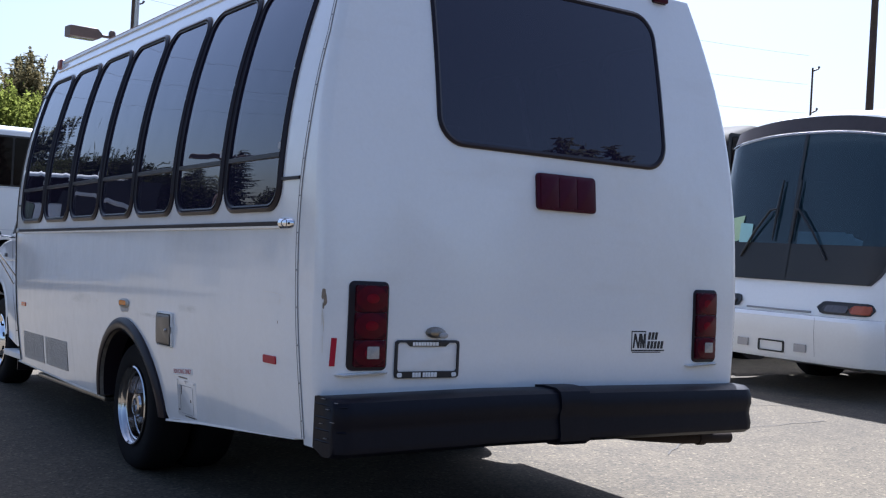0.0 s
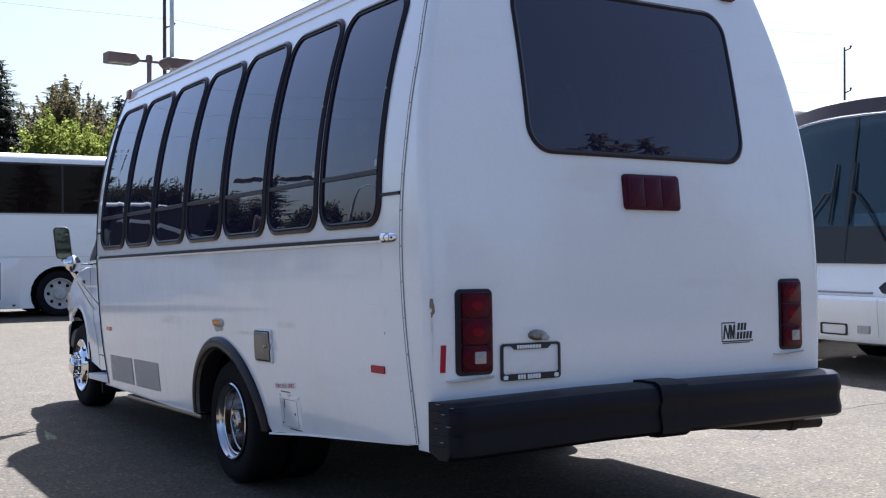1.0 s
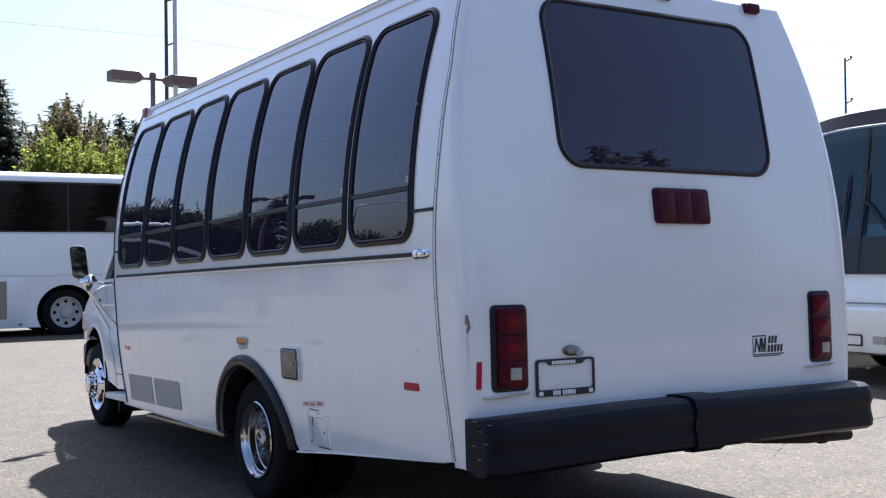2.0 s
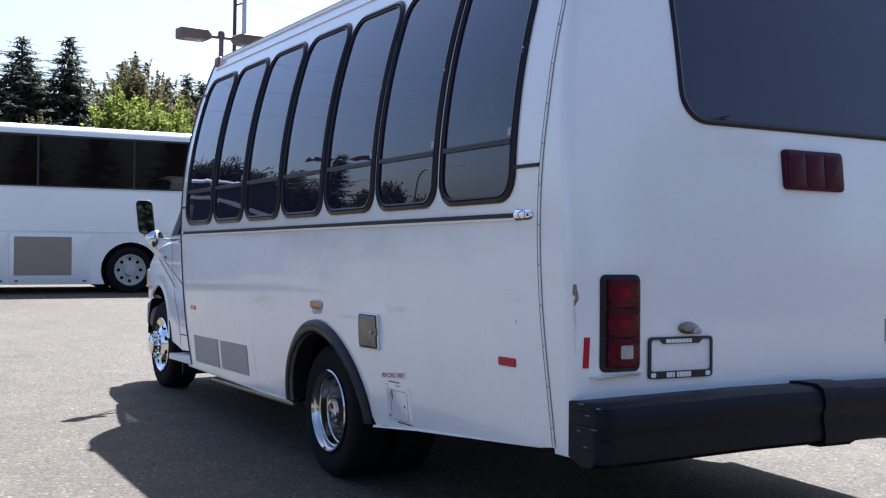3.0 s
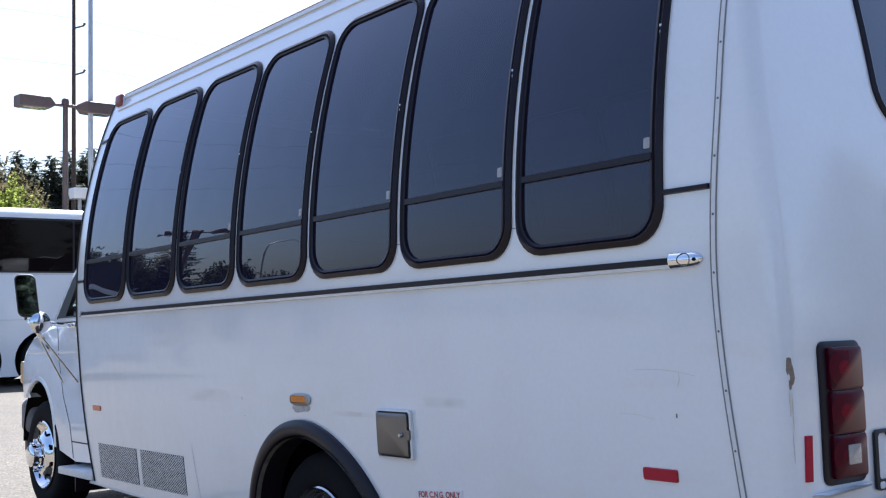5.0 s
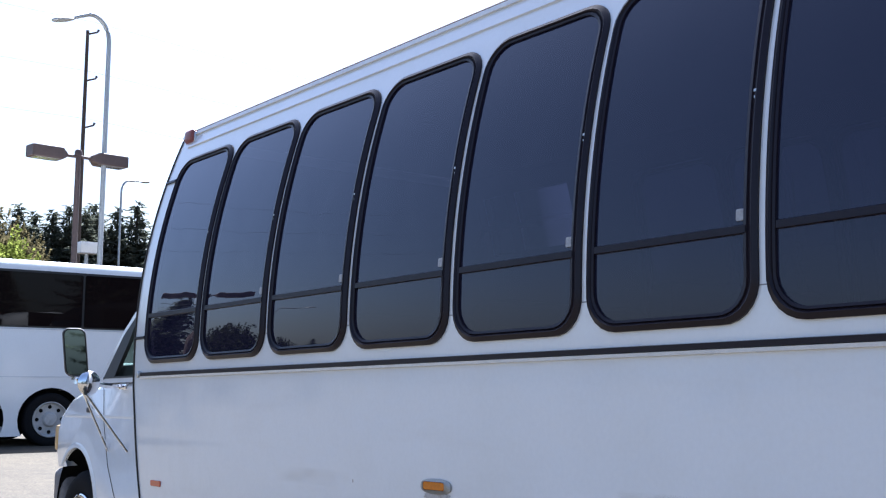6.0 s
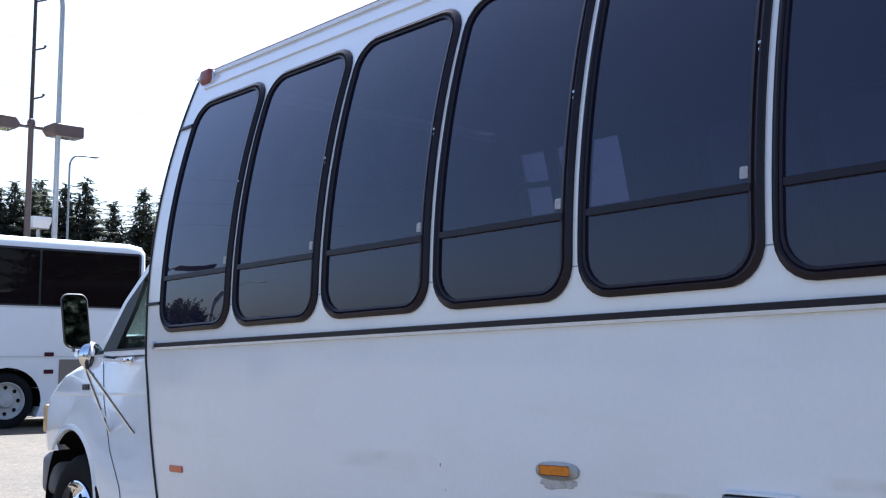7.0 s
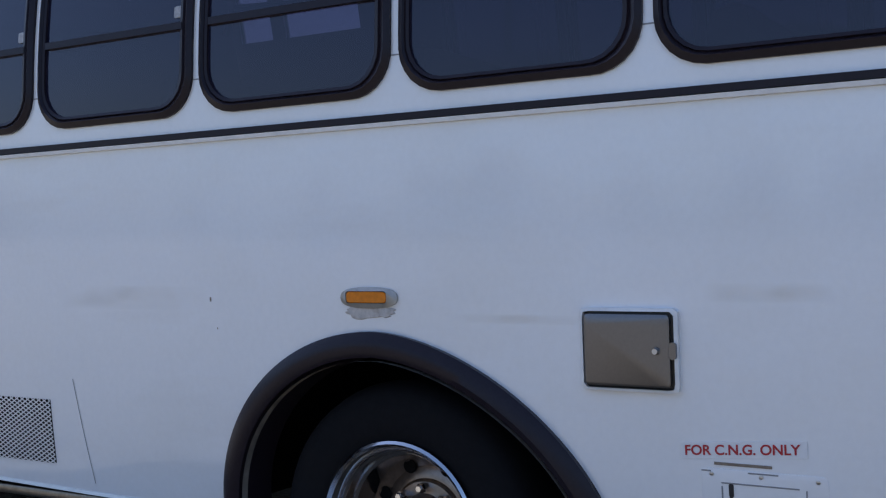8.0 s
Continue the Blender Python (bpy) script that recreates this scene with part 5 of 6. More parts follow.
def coach(name, label, m, L=12.2, paint=OFFWHITE, H=3.22, cap=None, wheels=(2.0, 8.39, 9.75), screen=WINDSHIELD, rake=.52, arch=.30, ahead=0.0):
    """A highway coach: its nose at x = 0 looking to -x, its flanks at y = -1.3 and 1.3; ahead lengthens its forward part."""
    e = thing(name, label, "coach", m, "parked coaches")
    hw = 1.3

    def outline():
        pts = [(.06, .53), (.0, .55), (.0, .80), (.04, 1.0), (.10, 1.16), (.10 + rake, 2.72), (.23 + rake, 2.92), (.58 + rake, min(3.08, H - .09)), (1.8, H - .03), (L * .5, H), (L - .3, H - .01), (L - .08, H - .05), (L, H - .16), (L + .03, 1.4), (L, .36)]
        low = []
        for wx in sorted(wheels, reverse=True):
            low += [(wx + .57 * math.cos(radians(a)), max(.17, .46 + .545 * math.sin(radians(a)))) for a in np.linspace(-30, 210, 17)]
        return pts + [(L - .1, .20)] + low + [(1.1, .24), (.75, .52)]

    o = outline()

    def bulge(y):
        return .09 * (abs(y) / hw) ** 3 + .08 * max(0, abs(y) / hw - .86) / .14

    def crown(x, y, z):
        return arch * (abs(y) / hw) ** 2.4 * max(0, (z - 1.9) / .9) * max(0, 1 - x / 1.7)

    def row(y, s):
        out = []
        for x, z in o:
            zz = z - s * max(0, (z - 2.4) / .8) if z > 2.4 else z
            xx = x + (bulge(y) * max(0, 1 - x / 1.6) if x < 1.6 else -s if x > L - .6 else 0)
            out.append((xx, y, zz - crown(x, y, z)))
        return out

    bm = bmesh.new()
    loops(bm, [row(-hw, .16), row(-hw + .03, .08), row(-hw + .11, .02), row(-hw + .2, .005), row(-hw + .3, 0), row(-.7, 0), row(0, 0), row(.7, 0), row(hw - .3, 0), row(hw - .2, .005), row(hw - .11, .02), row(hw - .03, .08), row(hw, .16)], True, True, True)
    part("body", bm, paint, e, "painted metal coach body")
    for sgn in (-1, 1):
        y = sgn * (hw + .006)
        xs = [1.25 + ahead + k * (min(L - ahead, 12.3) - 1.42) / 6 for k in range(7)]
        for k in range(6):
            bm = bmesh.new()
            x0, x1 = xs[k] + .02, xs[k + 1] - .02
            z0, z1 = 2.06, 2.98
            pts = rrect(x0, x1, z0, z1, .03, 3)
            loops(bm, [[(a, y, b) for a, b in pts], [(a, y + sgn * .008, b) for a, b in pts]], True, False, True)
            part("side_window", bm, COACH_GLASS, e, "dark tinted coach window")
        bm = bmesh.new()
        pts = rrect(1.2, L - .14, 2.03, 3.02, .05, 4)
        loops(bm, [[(a, sgn * hw, b) for a, b in pts], [(a, sgn * (hw + .003), b) for a, b in pts]], True, False, True)
        part("window_band", bm, BLACK, e, "black band behind the windows")
        bm = bmesh.new()
        for z, h, d in ((1.185, .012, .012), (2.0, .02, .008)):
            box(bm, .3, L - .2, sgn * hw - (.0 if sgn > 0 else d), sgn * hw + (d if sgn > 0 else 0), z, z + h)
        part("trim_line", bm, SILVER, e)
        for k, x in enumerate(np.linspace(3.1 + ahead, wheels[1] - .75, 4)):
            bm = bmesh.new()
            wdt = (wheels[1] - .75 - 3.1 - ahead) / 3 - .02
            if k == 3:
                break
            pts = rrect(x + .01, x + wdt, .20, 1.16, .02, 3)
            loops(bm, [[(a, sgn * hw, b) for a, b in pts], [(a, sgn * (hw + .012), b) for a, b in pts], [(x + wdt / 2 + (a - x - wdt / 2) * .995, sgn * (hw + .014), .73 + (b - .73) * .99) for a, b in pts]], True, False, True)
            d = part("bay_door", bm, paint, e, "luggage bay door")
            if k == 2:
                bm = bmesh.new()
                pts = rrect(x + .10, x + wdt - .35, .36, 1.09, .02, 3)
                loops(bm, [[(a, sgn * (hw + .0145), b) for a, b in pts], [(a, sgn * (hw + .018), b) for a, b in pts]], True, False, True)
                part("grille", bm, STEEL, d, "grey mesh grille")
            bm = bmesh.new()
            for xx in (x + .12, x + wdt - .14):
                box(bm, xx, xx + .06, *sorted((sgn * (hw + .013), sgn * (hw + .024))), .24, .27)
            part("latch", bm, BLACK, d)
        bm = bmesh.new()
        for xx in (wheels[2] + .86,):
            pts = rrect(xx, xx + .62, .70, 1.14, .02, 3)
            loops(bm, [[(a, sgn * hw, b) for a, b in pts], [(a, sgn * (hw + .012), b) for a, b in pts]], True, False, True)
        part("engine_vent", bm, STEEL, e, "grey engine vent")
        for z in (1.19, .90):
            bm = bmesh.new()
            pts = rrect(wheels[2] + .60, wheels[2] + .76, z, z + .07, .01, 2)
            loops(bm, [[(a, sgn * hw, b) for a, b in pts], [(a, sgn * (hw + .015), b) for a, b in pts]], True, False, True)
            part("side_marker", bm, RED_DARK, e, "dark red side marker")
        for wx in wheels:
            bm = bmesh.new()
            loops(bm, [[(wx + .566 * math.cos(a), sgn * y, .46 + .541 * math.sin(a)) for y in (hw - .006, hw - .5)] for a in np.linspace(-.2, math.pi + .2, 19)], False)
            part("wheel_well", bm, UNDER, e, "black wheel well")
            coach_wheel(e, wx, sgn * (hw - .02), sgn)
    bm = bmesh.new()
    box(bm, 1.2, L - .4, -1.0, 1.0, .3, .45)
    for wx in wheels:
        box(bm, wx - .6, wx + .6, -.98, .98, .4, 1.1)
    part("undercarriage", bm, UNDER, e)

    # nose
    def nose(y, z, d=0.0):
        t = (z - 1.16) / (2.72 - 1.16)
        x = .10 + rake * t if z > 1.16 else (.04 if z > .95 else 0.0)
        x = x + bulge(y) * max(0, 1 - x / 1.6)
        if z > 2.72:
            x += (z - 2.72) * .25
        return (x - d, y, z - crown(x, y, z))

    def edge(z):
        """Half the windscreen's width: its lower corners are rounded."""
        return hw - .06 - .13 * max(0, (1.42 - z) / .25) ** 2

    def nose_patch(ya, yb, za, zb, d):
        """A round-ended plate that follows the nose's curve."""
        bm, zm = bmesh.new(), (za + zb) / 2
        rows = []
        for i in range(17):
            u = i / 8 - 1
            h = (zb - za) / 2 * (math.sqrt(max(0, 1 - ((abs(u) - .72) / .28) ** 2)) if abs(u) > .72 else 1) + .001
            y = ya + (yb - ya) * i / 16
            rows.append([nose(y, zm - h, -.01), nose(y, zm - h, d * .8), nose(y, zm - h * .85, d), nose(y, zm + h * .85, d), nose(y, zm + h, d * .8), nose(y, zm + h, -.01)])
        loops(bm, rows, True, True, True)
        return bm

    bm = bmesh.new()
    vs = []
    for k in range(13):
        z = 1.18 + (2.70 - 1.18) * k / 12
        vs.append([nose(y, z, .028) for y in np.linspace(-edge(z), edge(z), 25)])
    loops(bm, vs, False)
    part("windscreen", bm, screen, e, "large leaning windscreen")
    # Grey sheet just behind the glass stands in for the cab's shade.
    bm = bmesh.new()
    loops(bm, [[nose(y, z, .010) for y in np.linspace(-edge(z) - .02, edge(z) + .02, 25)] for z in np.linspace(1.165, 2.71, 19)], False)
    part("cab_shade_sheet", bm, LINER, e, "grey sheet standing in for the shaded cab")
    bm = bmesh.new()
    loops(bm, [[nose(y, z, .036) for y in np.linspace(-edge(z), edge(z), 25)] for z in np.linspace(1.17, 1.55, 9)], False)
    part("lower_shade_band", bm, BLACK, e, "black band along the windscreen foot")
    bm = bmesh.new()
    loops(bm, [[nose(y, z, .042) for z in np.linspace(1.2, 2.70, 10)] for y in (-.02, .02)], False)
    part("centre_post", bm, BLACK, e)
    if cap is not None:
        bm = bmesh.new()
        loops(bm, [[nose(y, z, .03) for y in np.linspace(-hw + .04, hw - .04, 25)] for z in np.linspace(2.74, 2.74 + (H - 2.74) * .44, 5)], False)
        part("header_band", bm, cap, e, "dark band above the windscreen")
        bm = bmesh.new()
        loops(bm, [[nose(y, z, dd) for y in np.linspace(-hw + .03, hw - .03, 25)] for z, dd in ((2.714, .03), (2.717, .038), (2.727, .038), (2.730, .03))], False)
        part("header_trim", bm, DULL_METAL, e, "thin dull metal trim above the windscreen")
        bm = bmesh.new()
        loops(bm, [[nose(y, z, .012) for y in (-hw + .07, -hw + .04, -hw + .015, -hw - .004)] for z in np.linspace(1.40, 2.60, 9)], False)
        part("corner_pillar", bm, BLACK, e, "black windscreen corner pillar")
    for sgn in (-1, 1):
        side_ = (.72, .33, .22, .25) if sgn > 0 else (.55, .10, .05, .03)
        py, ey, ty, by = (sgn * v for v in side_)
        part("wiper", a_tube([nose(py, 1.40, .045), nose((py + ey) / 2, 1.68, .065), nose(ey, 1.90, .075), nose((ty + by) / 2, 1.91, .07)], .013, 6), BLACK, e, "black wiper arm")
        part("wiper_blade", a_tube([nose(by, 1.58, .055), nose((ty + by) / 2, 1.91, .06), nose(ty, 2.22, .055)], [.009, .02, .009], 6), BLACK, e, "black wiper blade")
        lamp = new("headlamp")
        lamp.parent = e
        y0, y1 = sorted((sgn * .56, sgn * 1.22))
        part("recess", nose_patch(y0, y1, .868, .992, .014), BLACK, lamp)
        ya, yb = sorted((sgn * .97, sgn * 1.20))
        part("turn_lens", nose_patch(ya, yb, .885, .970, .022), TURN_LENS, lamp, "amber turn lens")
        ya, yb = sorted((sgn * .64, sgn * .95))
        part("lens", nose_patch(ya, yb, .885, .970, .020), HEADLAMP, lamp, "smoky headlamp glass")
        bm = bmesh.new()
        ya, yb = sorted((sgn * .34, sgn * .50))
        loops(bm, [[nose(a, b, d) for a, b in rrect(ya, yb, .465, .545, .01, 3)] for d in (.058, .084)], True, False, True)
        part("fog_lamp", bm, CLEAR, e, "small rectangular fog lamp")
    bm = bmesh.new()
    rows = []
    for y in np.linspace(-hw - .015, hw + .015, 31):
        c = .12 * (abs(y) / hw) ** 4 + .10 * max(0, abs(y) / hw - .88) / .12
        rows.append([(c + x, y, z) for x, z in ((.10, .37), (-.03, .37), (-.06, .42), (-.065, .60), (-.09, .64), (-.09, .80), (-.06, .835), (.06, .845))])
    loops(bm, rows, True, True, True)
    part("front_bumper", bm, paint, e, "painted moulded bumper")
    bm = bmesh.new()
    for yy in (-.62, .62):
        loops(bm, [[(-.068 - d + .0, yy - .003, z) for d, z in ((0, .44), (.028, .66), (.028, .82))], [(-.068 - d, yy + .003, z) for d, z in ((0, .44), (.028, .66), (.028, .82))]], False)
    part("bumper_joint", bm, JOINT, e)
    bm = bmesh.new()
    lo, li = resample(rrect(-.19, .19, .435, .555, .01, 3), 40), resample(rrect(-.17, .17, .45, .54, .008, 3), 40)
    loops(bm, [[(-.064 - d, a, b) for a, b in lp] for lp, d in ((lo, 0), (lo, .012), (li, .012), (li, .004))])
    part("plate_holder", bm, BLACK, e)
    part("nose_slot", a_box(-.010, .05, -.46, .46, .862, .880, .004), JOINT, e)
    return e


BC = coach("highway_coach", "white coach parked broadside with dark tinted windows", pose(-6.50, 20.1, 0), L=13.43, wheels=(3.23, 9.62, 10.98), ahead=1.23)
# Guessed black panel and white stripe, out of view, added for the windows' reflections.
bm = bmesh.new()
loops(bm, [[(a, -1.301 - d, b) for a, b in rrect(.45, 2.42, 1.22, 2.96, .06, 4)] for d in (0, .010)], True, False, True)
part("reflected_dark_panel", bm, BLACK, BC, "added black panel that the bus windows mirror")
bm = bmesh.new()
loops(bm, [[(x, -1.313, z - .07), (x, -1.322, z - .05), (x, -1.322, z + .05), (x, -1.313, z + .07)] for x, z in ((.50, 1.74), (.75, 1.85), (1.7, 2.32), (2.05, 2.41), (2.40, 2.44))], True, True, True)
part("reflected_stripe", bm, OFFWHITE, BC, "added white slanting stripe that the bus windows mirror")
RC = coach("highway_coach", "white coach with dark header and large windscreen", pose(7.30, 3.72, 0, 0, 0, -2), cap=HEADER_PAINT, rake=.26, arch=.17, H=3.09)
RC.scale = (1, .89, 1)
for col, q in (("yellow_green_paper", ((.150, .80, 1.57), (.172, 1.02, 1.52), (.205, 1.04, 1.80), (.190, .76, 1.84))), ("pale_cyan_paper", ((.138, .60, 1.55), (.150, .80, 1.55), (.172, .80, 1.76), (.165, .60, 1.75)))):
    bm = bmesh.new()
    loops(bm, [[(x - d, y, z) for x, y, z in q] for d in (.0, .002)], True, True, True)
    part("paper_sheet", bm, mat(col, (0.50, 0.66, 0.40) if col[0] == "y" else (0.36, 0.62, 0.60), 0.6, grain=0.1), RC, "curled paper sheet behind the windscreen")
bm = bmesh.new()
loops(bm, [[(.150 + .19 * (z - 1.55) + .09 * (abs(y) / 1.3) ** 3, y, z) for y in np.linspace(-.95, -.08, 7)] for z in (1.54, 1.66, 1.68)], False)
part("dash_top", bm, SILVER, RC, "pale dashboard top behind the windscreen")
bm = bmesh.new()
pane = [(.34, 1.40), (.74, 1.76), (1.16, 1.96), (1.18, 2.68), (.58, 2.50), (.42, 1.95)]
loops(bm, [[(a, -1.302 - d, b) for a, b in pane] for d in (0, .008)], True, False, True)
part("door_glass", bm, COACH_GLASS, RC, "dark glass beside the driver's cab")
coach("highway_coach", "dark coach behind a white one", pose(8.0, 7.5, 0), paint=DARK_PAINT, screen=COACH_GLASS)


# ---- poles and lamps ----
def parking_lamp(x, y, h, turn=0):
    e = thing("parking_lamp", "bronze parking lot lamp with two box heads", "lamp post", pose(x, y, 0, 0, 0, turn))
    part("post", a_tube([(0, 0, 0), (0, 0, h + .10)], [.075, .055], 12), LAMP_BROWN, e)
    part("base", a_tube([(0, 0, 0), (0, 0, .6)], .25, 20), GALV, e, "round concrete base")
    part("arm", a_tube([(-.45, 0, h), (.45, 0, h)], .035, 8), LAMP_BROWN, e)
    part("post_cap", a_tube([(0, 0, h + .03), (0, 0, h + .11), (0, 0, h + .15), (0, 0, h + .165)], [.082, .082, .06, .02], 12), LAMP_BROWN, e, "rounded brown cap")
    for s in (-1, 1):
        bm = bmesh.new()
        x0, x1 = sorted((s * .38, s * 1.08))
        loops(bm, [[(s * x, y, z) for y, z in rrect(-.19 * f, .19 * f, h + .0 - .125 * f, h + .125 * f, .02, 3)] for x, f in ((.26, .35), (.40, .98), (.44, 1), (1.03, 1), (1.06, .93))], True, True, True)
        hd = part("lamp_head", bm, LAMP_BROWN, e, "brown box lamp head")
        part("lens", a_box(x0 + .10, x1 - .10, -.15, .15, h - .133, h - .122), CLEAR, hd)
    return e


parking_lamp(6.10, 22.5, 5.82, 4)
parking_lamp(-1.2, 24.5, 6.9, 4)
parking_lamp(-9.7, 24.6, 5.05, 24)  # across the lot


def street_lamp(x, y, h, reach, turn=0, s=1.0, r=.05, fall=.45):
    """A steel pole that bends over into an arm with a cobra head."""
    e = thing("street_lamp", "grey steel street lamp with a curved arm", "street lamp", pose(x, y, 0, 0, 0, turn))
    b = .42 * s
    pts = [(0, 0, 0), (0, 0, h - 1.3 * b)]
    for k in range(1, 10):
        a = radians(100 * k / 9)
        pts.append((-b * (1 - math.cos(a)), 0, h - 1.3 * b + 1.3 * b * math.sin(a)))
    pts.append((pts[-1][0] - reach, 0, pts[-1][2] - reach * fall))
    ex, ez = pts[-1][0], pts[-1][2]
    part("pole", a_tube(pts, [r * 1.25] + [r] * (len(pts) - 2) + [r * .7], 10), GALV, e)
    bm = bmesh.new()
    loops(bm, [[(ex + .05 * s - q * .5 * s, f * .11 * s * math.cos(2 * math.pi * j / 14), ez - .01 - q * fall * .3 * s + f * .06 * s * math.sin(2 * math.pi * j / 14)) for j in range(14)] for q, f in ((0, .4), (.15, .7), (.4, 1), (.75, .95), (.93, .6), (1, .1))], True, True, True)
    part("lamp_head", bm, GALV, e, "grey cobra lamp head")
    return e


street_lamp(6.66, 22.5, 8.95, .40, 8)
street_lamp(15.0, 42, 8.95, .42, 188, .9, .042, -.10)
street_lamp(-29.4, 56.5, 8.4, 1.5, 30, 1.3, .07, -.06)


def utility_pole(x, y, h, lean, label, arms=3, turn=0, r=.16):
    e = thing("utility_pole", label, "utility pole", pose(x, y, 0, 0, lean, turn))
    part("post", a_tube([(0, 0, 0), (0, 0, h)], [r, r * .6], 10), POLE_WOOD, e)
    for k in range(arms):
        z = h - .12 - k * 1.45
        part("bracket", a_tube([(0, 0, z), (.30, 0, z + .12), (.34, 0, z + .2)], [.03, .03, .045], 6), LAMP_BROWN, e, "insulator bracket")
    return e


utility_pole(9.67, 32, 11.6, 0, "slim dark wooden utility pole with insulator brackets", 3, 0, .085)
utility_pole(30, 21.2, 8.2, 0, "distant thin utility pole with brackets", 2, 0, .055)
utility_pole(22.5, 13.55, 11.5, 0, "tall weathered wooden utility pole", 1, 0, .125)
FLOOD = thing("flood_lamp", "white floodlight on a post", "lamp", pose(7.68, 26, 0))
part("post", a_tube([(0, 0, 0), (0, 0, 4.2)], .05, 8), GALV, FLOOD)
bm = bmesh.new()
loops(bm, [[(-.22 * f, -.2 * f - lean, z), (.22 * f, -.2 * f - lean, z), (.22 * f, .2 * f - lean, z), (-.22 * f, .2 * f - lean, z)] for z, f, lean in ((4.16, .86, .0), (4.30, 1.0, .02), (4.40, 1.0, .04), (4.42, .96, .045))], True, True, True)
part("lamp_head", bm, SIGN_WHITE, FLOOD, "white box lamp housing")
part("lens", a_box(-.2, .2, -.17, .17, 4.14, 4.165, .004), CLEAR, FLOOD, "clear lamp glass")


def cable(a, b, sag):
    bm = bmesh.new()
    a, b = Vector(a), Vector(b)
    tube(bm, [a.lerp(b, k / 20) - Vector((0, 0, sag * 4 * (k / 20) * (1 - k / 20))) for k in range(21)], .006, 5)
    return tagged(mesh_object("overhead_cable", bm, WIRE), "thin overhead power cable", "cable", "overhead cables")


for z, dy in ((11.9, 0), (10.4, .2), (8.9, .1)):
    cable((-26, 27 + dy, z + .7), (9.9, 32 + dy, z), .6)
    cable((9.9, 32 + dy, z), (46, 34, z + .4), .6)


# ---- trees ----
def leaf_quad(verts, faces, p, size, rng, droop=None):
    d = Vector((rng.gauss(0, 1), rng.gauss(0, 1), rng.gauss(0, .7))).normalized() if droop is None else droop
    u = d.cross(Vector((rng.gauss(0, 1), rng.gauss(0, 1), rng.gauss(0, 1)))).normalized()
    i = len(verts)
    verts += [p - d * size * .5, p + u * size * .3, p + d * size * .5, p - u * size * .3]
    faces.append((i, i + 1, i + 2, i + 3))


def crown_object(name, verts, faces, material, parent, label=""):
    me = bpy.data.meshes.new(name)
    me.from_pydata([tuple(v) for v in verts], [], faces)
    me.materials.append(material)
    ob = new(name, me)
    ob.parent = parent
    tagged(ob, label, kind="stuff")
    return ob


def conifer(h, seed, spread=.5):
    """Whorls of drooping boughs with flat side twigs, round a dense core and under a bare leader."""
    rng = random.Random(seed)
    e = thing("conifer_tree", "tall dark green conifer beyond the parking lot", "tree", None, "conifers")
    part("trunk", a_tube([(0, 0, 0), (0, 0, h * .5), (0, 0, h * .98)], [h * .018, h * .011, .02], 8), BARK, e)
    verts, faces = [], []

    def spray(p, d, length, width):
        u = d.cross(Vector((rng.gauss(0, .5), rng.gauss(0, .5), 1))).normalized()
        i = len(verts)
        verts.extend([p, p + d * length * .45 + u * width, p + d * length, p + d * length * .45 - u * width])
        faces.append((i, i + 1, i + 2, i + 3))

    z = h * .10
    while z < h * .985:
        f = (z - h * .10) / (h * .90)
        reach = h * min(spread * (1 - f) ** .9 * .76, .215) + .05
        start = rng.uniform(0, 6.28)
        n = 9 if f < .8 else 6
        for k in range(n):
            a = start + 6.283 * k / n + rng.uniform(-.3, .3)
            rr = reach * rng.choice((.55, .75, .9, 1.0, 1.0, 1.22))
            out = Vector((math.cos(a), math.sin(a), 0))
            side = Vector((-out.y, out.x, 0))
            droop = rng.uniform(.30, .62) * (1 - .6 * f)
            zz = z + rng.uniform(-.12, .12)
            steps = max(3, int(rr / .085))
            for s in range(1, steps + 1):
                q = s / steps
                p = out * (rr * q) + Vector((0, 0, zz - rr * droop * (q - .62 * q * q * q)))
                w = (.16 + .34 * (1 - q)) * min(1, rr) + .05
                for sg in (-1, 1):
                    d = (out * rng.uniform(.5, 1.1) + side * sg + Vector((0, 0, rng.uniform(-.75, .05)))).normalized()
                    spray(p, d, w * rng.uniform(.6, 1.25), rng.uniform(.025, .05))
                spray(p, (out + Vector((0, 0, rng.uniform(-.5, .35)))).normalized(), rng.uniform(.16, .28), .035)
                if q < .7:
                    spray(p, Vector((rng.gauss(0, .4), rng.gauss(0, .4), -1)).normalized(), rng.uniform(.15, .32), .05)
        for k in range(int(24 * (1 - f)) + 3):
            a, r = rng.uniform(0, 6.28), reach * .55 * math.sqrt(rng.random())
            leaf_quad(verts, faces, Vector((math.cos(a) * r, math.sin(a) * r, z + rng.uniform(-.2, .2))), rng.uniform(.3, .5) * (1 - .6 * f), rng)
        z += h * .026 * (1.15 - .45 * f)
    crown_object("crown", verts, faces, NEEDLES, e)
    return e


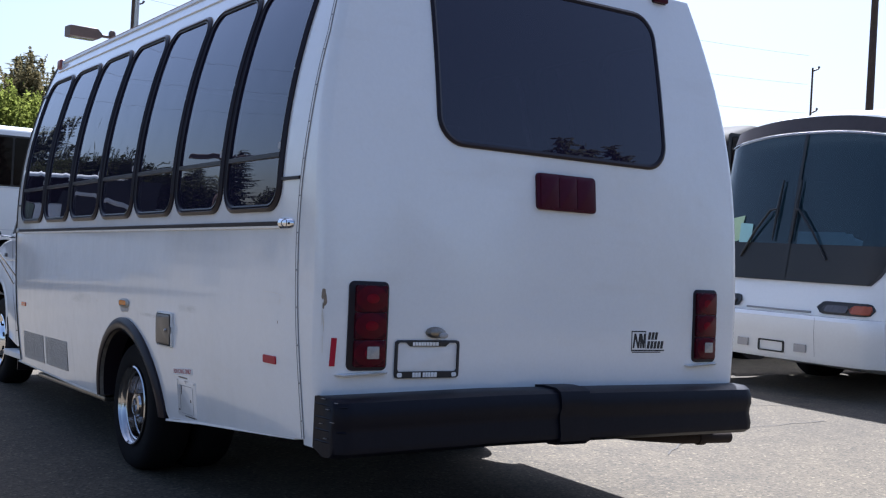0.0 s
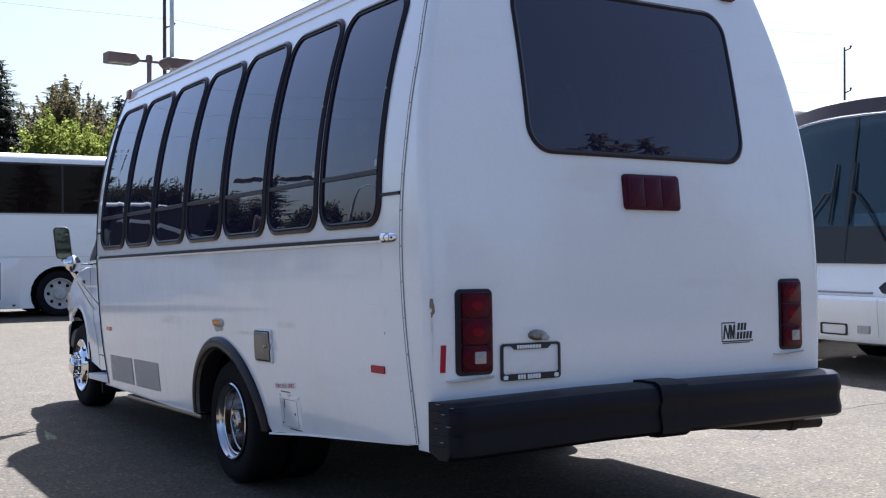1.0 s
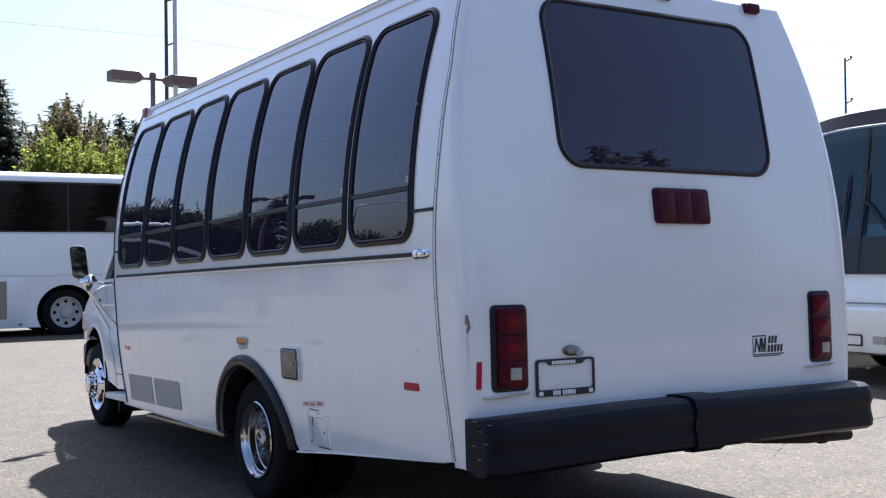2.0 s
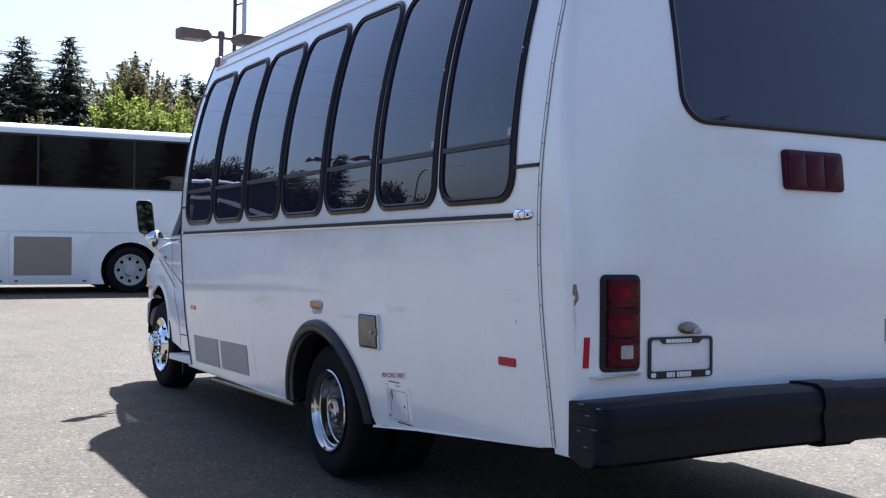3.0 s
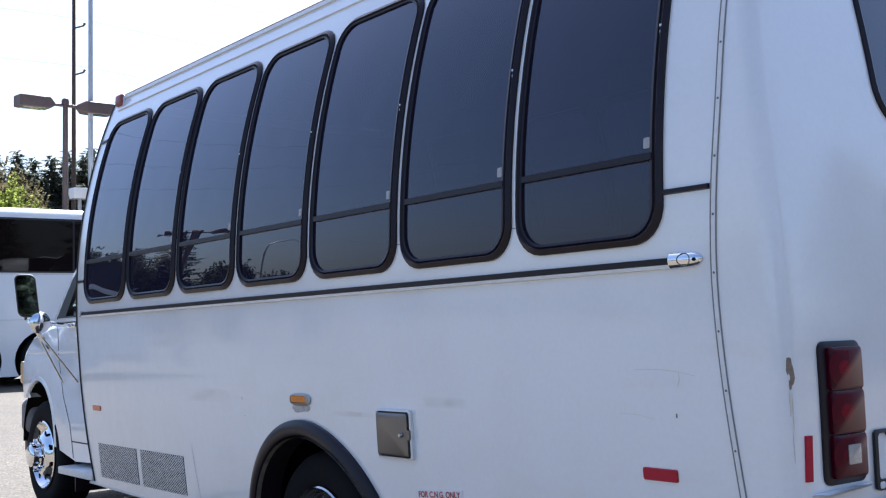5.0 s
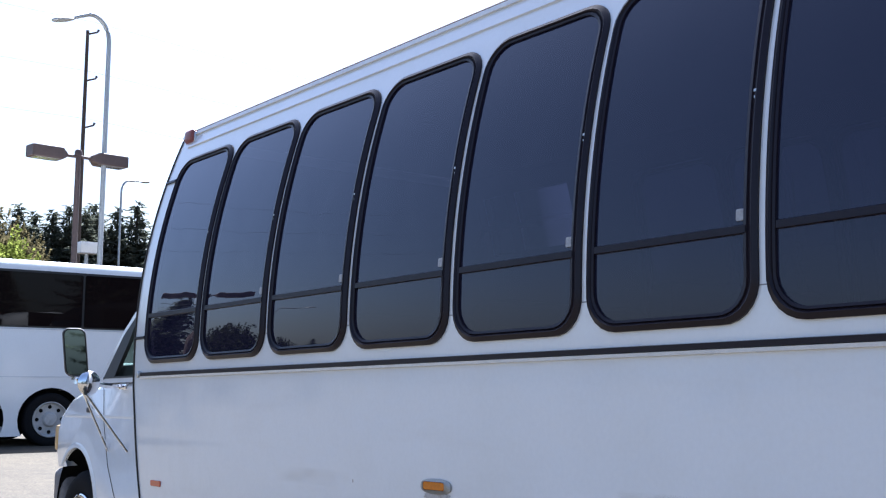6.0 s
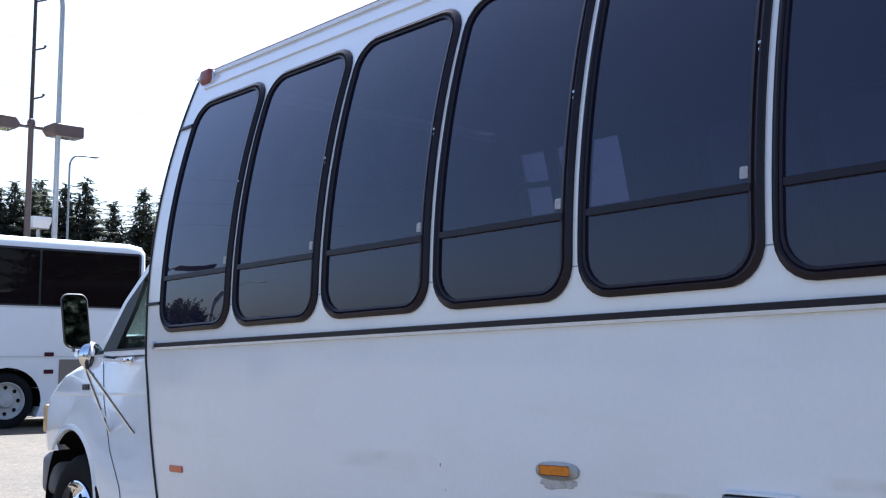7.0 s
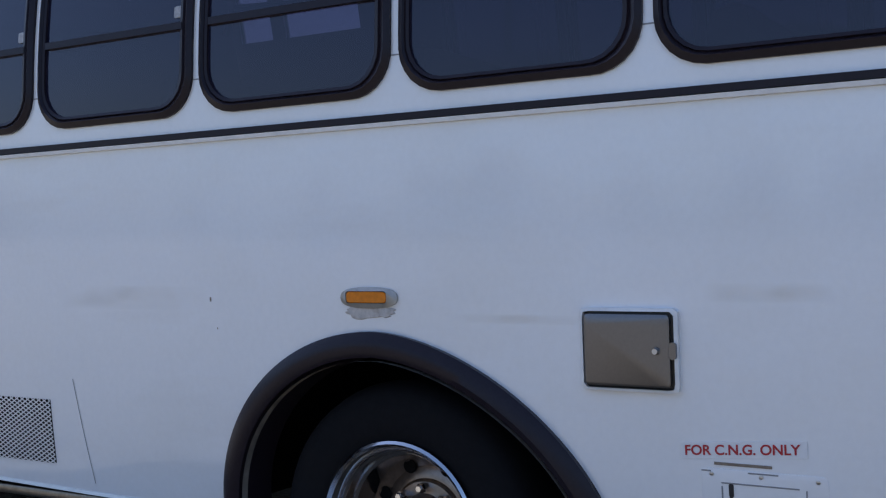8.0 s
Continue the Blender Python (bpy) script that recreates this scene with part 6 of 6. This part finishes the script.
def broadleaf(h, w, seed, material=LEAVES, label="bright green leafy tree behind the coach", n=70):
    rng = random.Random(seed)
    e = thing("broadleaf_tree", label, "tree", None, "broadleaf trees")
    part("trunk", a_tube([(0, 0, 0), (.1, .05, h * .25), (0, 0, h * .5)], [h * .03, h * .022, h * .012], 9), BARK, e)
    bm = bmesh.new()
    verts, faces = [], []
    for k in range(n):
        a, el = rng.uniform(0, 2 * math.pi), rng.uniform(-.25, 1.0)
        rr = rng.uniform(.45, 1.0) * w * math.sqrt(max(.12, 1 - max(0, el) ** 2))
        c = Vector((math.cos(a) * rr, math.sin(a) * rr, h * .52 + el * h * .40))
        tube(bm, [Vector((0, 0, h * rng.uniform(.2, .45))), c.lerp(Vector((0, 0, h * .45)), .4), c], [.06, .035, .012], 5)
        size = rng.uniform(.35, .75) * w * .42
        for _ in range(95):
            p = c + Vector((rng.gauss(0, size * .55), rng.gauss(0, size * .55), rng.gauss(.05, size * .6)))
            leaf_quad(verts, faces, p, rng.uniform(.13, .26), rng)
        for _ in range(3 if el > .25 else 1):
            lean, tall = Vector((rng.gauss(0, .22), rng.gauss(0, .22), 1)), rng.uniform(.5, 1.5)
            for s in range(int(tall / .04)):
                p = c + Vector((0, 0, size * .3)) + lean * (s * .04) + Vector((rng.gauss(0, .07), rng.gauss(0, .07), 0)) * (1.1 - s * .04 / tall)
                leaf_quad(verts, faces, p, rng.uniform(.12, .2), rng)
    part("limbs", bm, BARK, e)
    crown_object("crown", verts, faces, material, e)
    return e


conifers = [conifer(9.6, 11, .50), conifer(9.3, 12, .58), conifer(8.6, 13, .40)]
places = [((5.3, 46), 1, 0.985), ((7.3, 46.5), 0, 0.985), ((9.5, 46), 2, 0.99), ((10.2, 47), 0, 0.92), ((11.4, 46), 2, 0.92), ((12.3, 46), 2, 0.95), ((13.1, 46.5), 2, 0.93), ((13.7, 46), 2, 0.94), ((14.4, 46), 0, 0.87), ((15.1, 46), 2, 0.95), ((15.8, 46.5), 0, 0.85)]  # behind the coach
places += [((16.5, 46), 2, 0.98), ((17.4, 46), 2, 1.02), ((18.7, 46), 2, 0.92), ((20.1, 46), 2, 1), ((16.2, 48), 1, 0.95), ((21.6, 47), 0, 0.9), ((6.3, 48.5), 1, 0.86), ((3.6, 47), 1, 0.92), ((2.4, 46), 0, 0.9), ((0.5, 47), 2, 0.95), ((-2, 48), 1, 0.9)]
places += [((-10.9, 59), 1, 1.5), ((-13.4, 60.5), 0, 1.15), ((-8.9, 59.3), 0, 1.25), ((-23, 55.4), 2, 1.2), ((-21.8, 58), 1, 0.92), ((-19.7, 58.8), 0, 0.87), ((-17, 59), 1, 0.77), ((-26, 54), 0, 0.66), ((-30.5, 52.5), 0, 0.48), ((-46.6, 37.5), 2, 0.6)]  # across the lot
places += [((22.5, -24), 0, 1.35), ((24.2, -24.5), 1, 1.52), ((26.5, -25.8), 2, 1.68), ((28.4, -26.2), 0, 1.56), ((31, -17.5), 1, 1.25), ((34, -19), 0, 1.3)]  # far behind the bus
rng = random.Random(5)
# Unseen row, added so the door mirror shows dark trees instead of bright sky.
places += [((-20 + 3.6 * k + rng.uniform(-.6, .6), rng.uniform(-29, -24)), 1 if k % 3 else 0, rng.uniform(.8, 1.0)) for k in range(11)]  # behind the bus
used = set()
for (x, y), k, s in places:
    m = pose(x, y, 0, 0, 0, (x * 37 + y * 11) % 360)
    if k in used:
        c = copy_thing(conifers[k], m)
    else:
        c = conifers[k]
        c.matrix_world = m
        used.add(k)
    wide = 1.3 if y > 40 and x > 0 else 1.0
    c.scale = (s * wide, s * wide, s)
trees = [broadleaf(6.9, 2.3, 21), broadleaf(6.6, 2.1, 22, LEAVES), broadleaf(6.0, 2.0, 23, LEAVES_DULL, "olive green leafy tree behind the coach")]
used = set()
trees.append(broadleaf(6.9, 1.5, 24, LEAVES_BUD, "half-bare brownish budding tree behind the coach", 46))
# The row near x -46 is unseen, added to darken the window reflections.
for (x, y), k, s in [((7.9, 38.4), 3, 1.0), ((9.2, 40), 3, .96), ((4.9, 38.5), 3, .70), ((10.3, 39), 3, .84), ((7.3, 36), 0, .80), ((8.6, 36.5), 1, .80), ((7.8, 38), 2, .92), ((1.2, 37), 1, .95), ((9.3, 38), 1, .78), ((-2.6, 37), 0, .95),
                     ((-24, 50), 2, .85), ((-15, 56), 2, 1.1), ((-20, 54), 2, .95), ((-33, 47), 2, .55), ((-40, 40), 2, .5), ((-44, 33), 2, .5), ((-28.5, 53), 2, .7), ((-8, 48), 2, .85), ((-11.5, 50), 2, .9), ((-17.5, 50), 2, .8), ((-11.8, 53.5), 2, 1.22), ((-13.2, 52.5), 2, 1.30), ((-14.4, 52), 2, 1.36), ((-15.6, 51.2), 2, 1.16), ((-16.6, 50.4), 2, 1.04)] + [((-46 + 3 * math.sin(1.7 * j), 30 - 5.2 * j), 2, .74 + .1 * math.sin(2.3 * j)) for j in range(13)]:
    m = pose(x, y, 0, 0, 0, (x * 53 + y * 17) % 360)
    if k in used:
        c = copy_thing(trees[k], m)
    else:
        c = trees[k]
        c.matrix_world = m
        used.add(k)
    c.scale = (s, s, s)
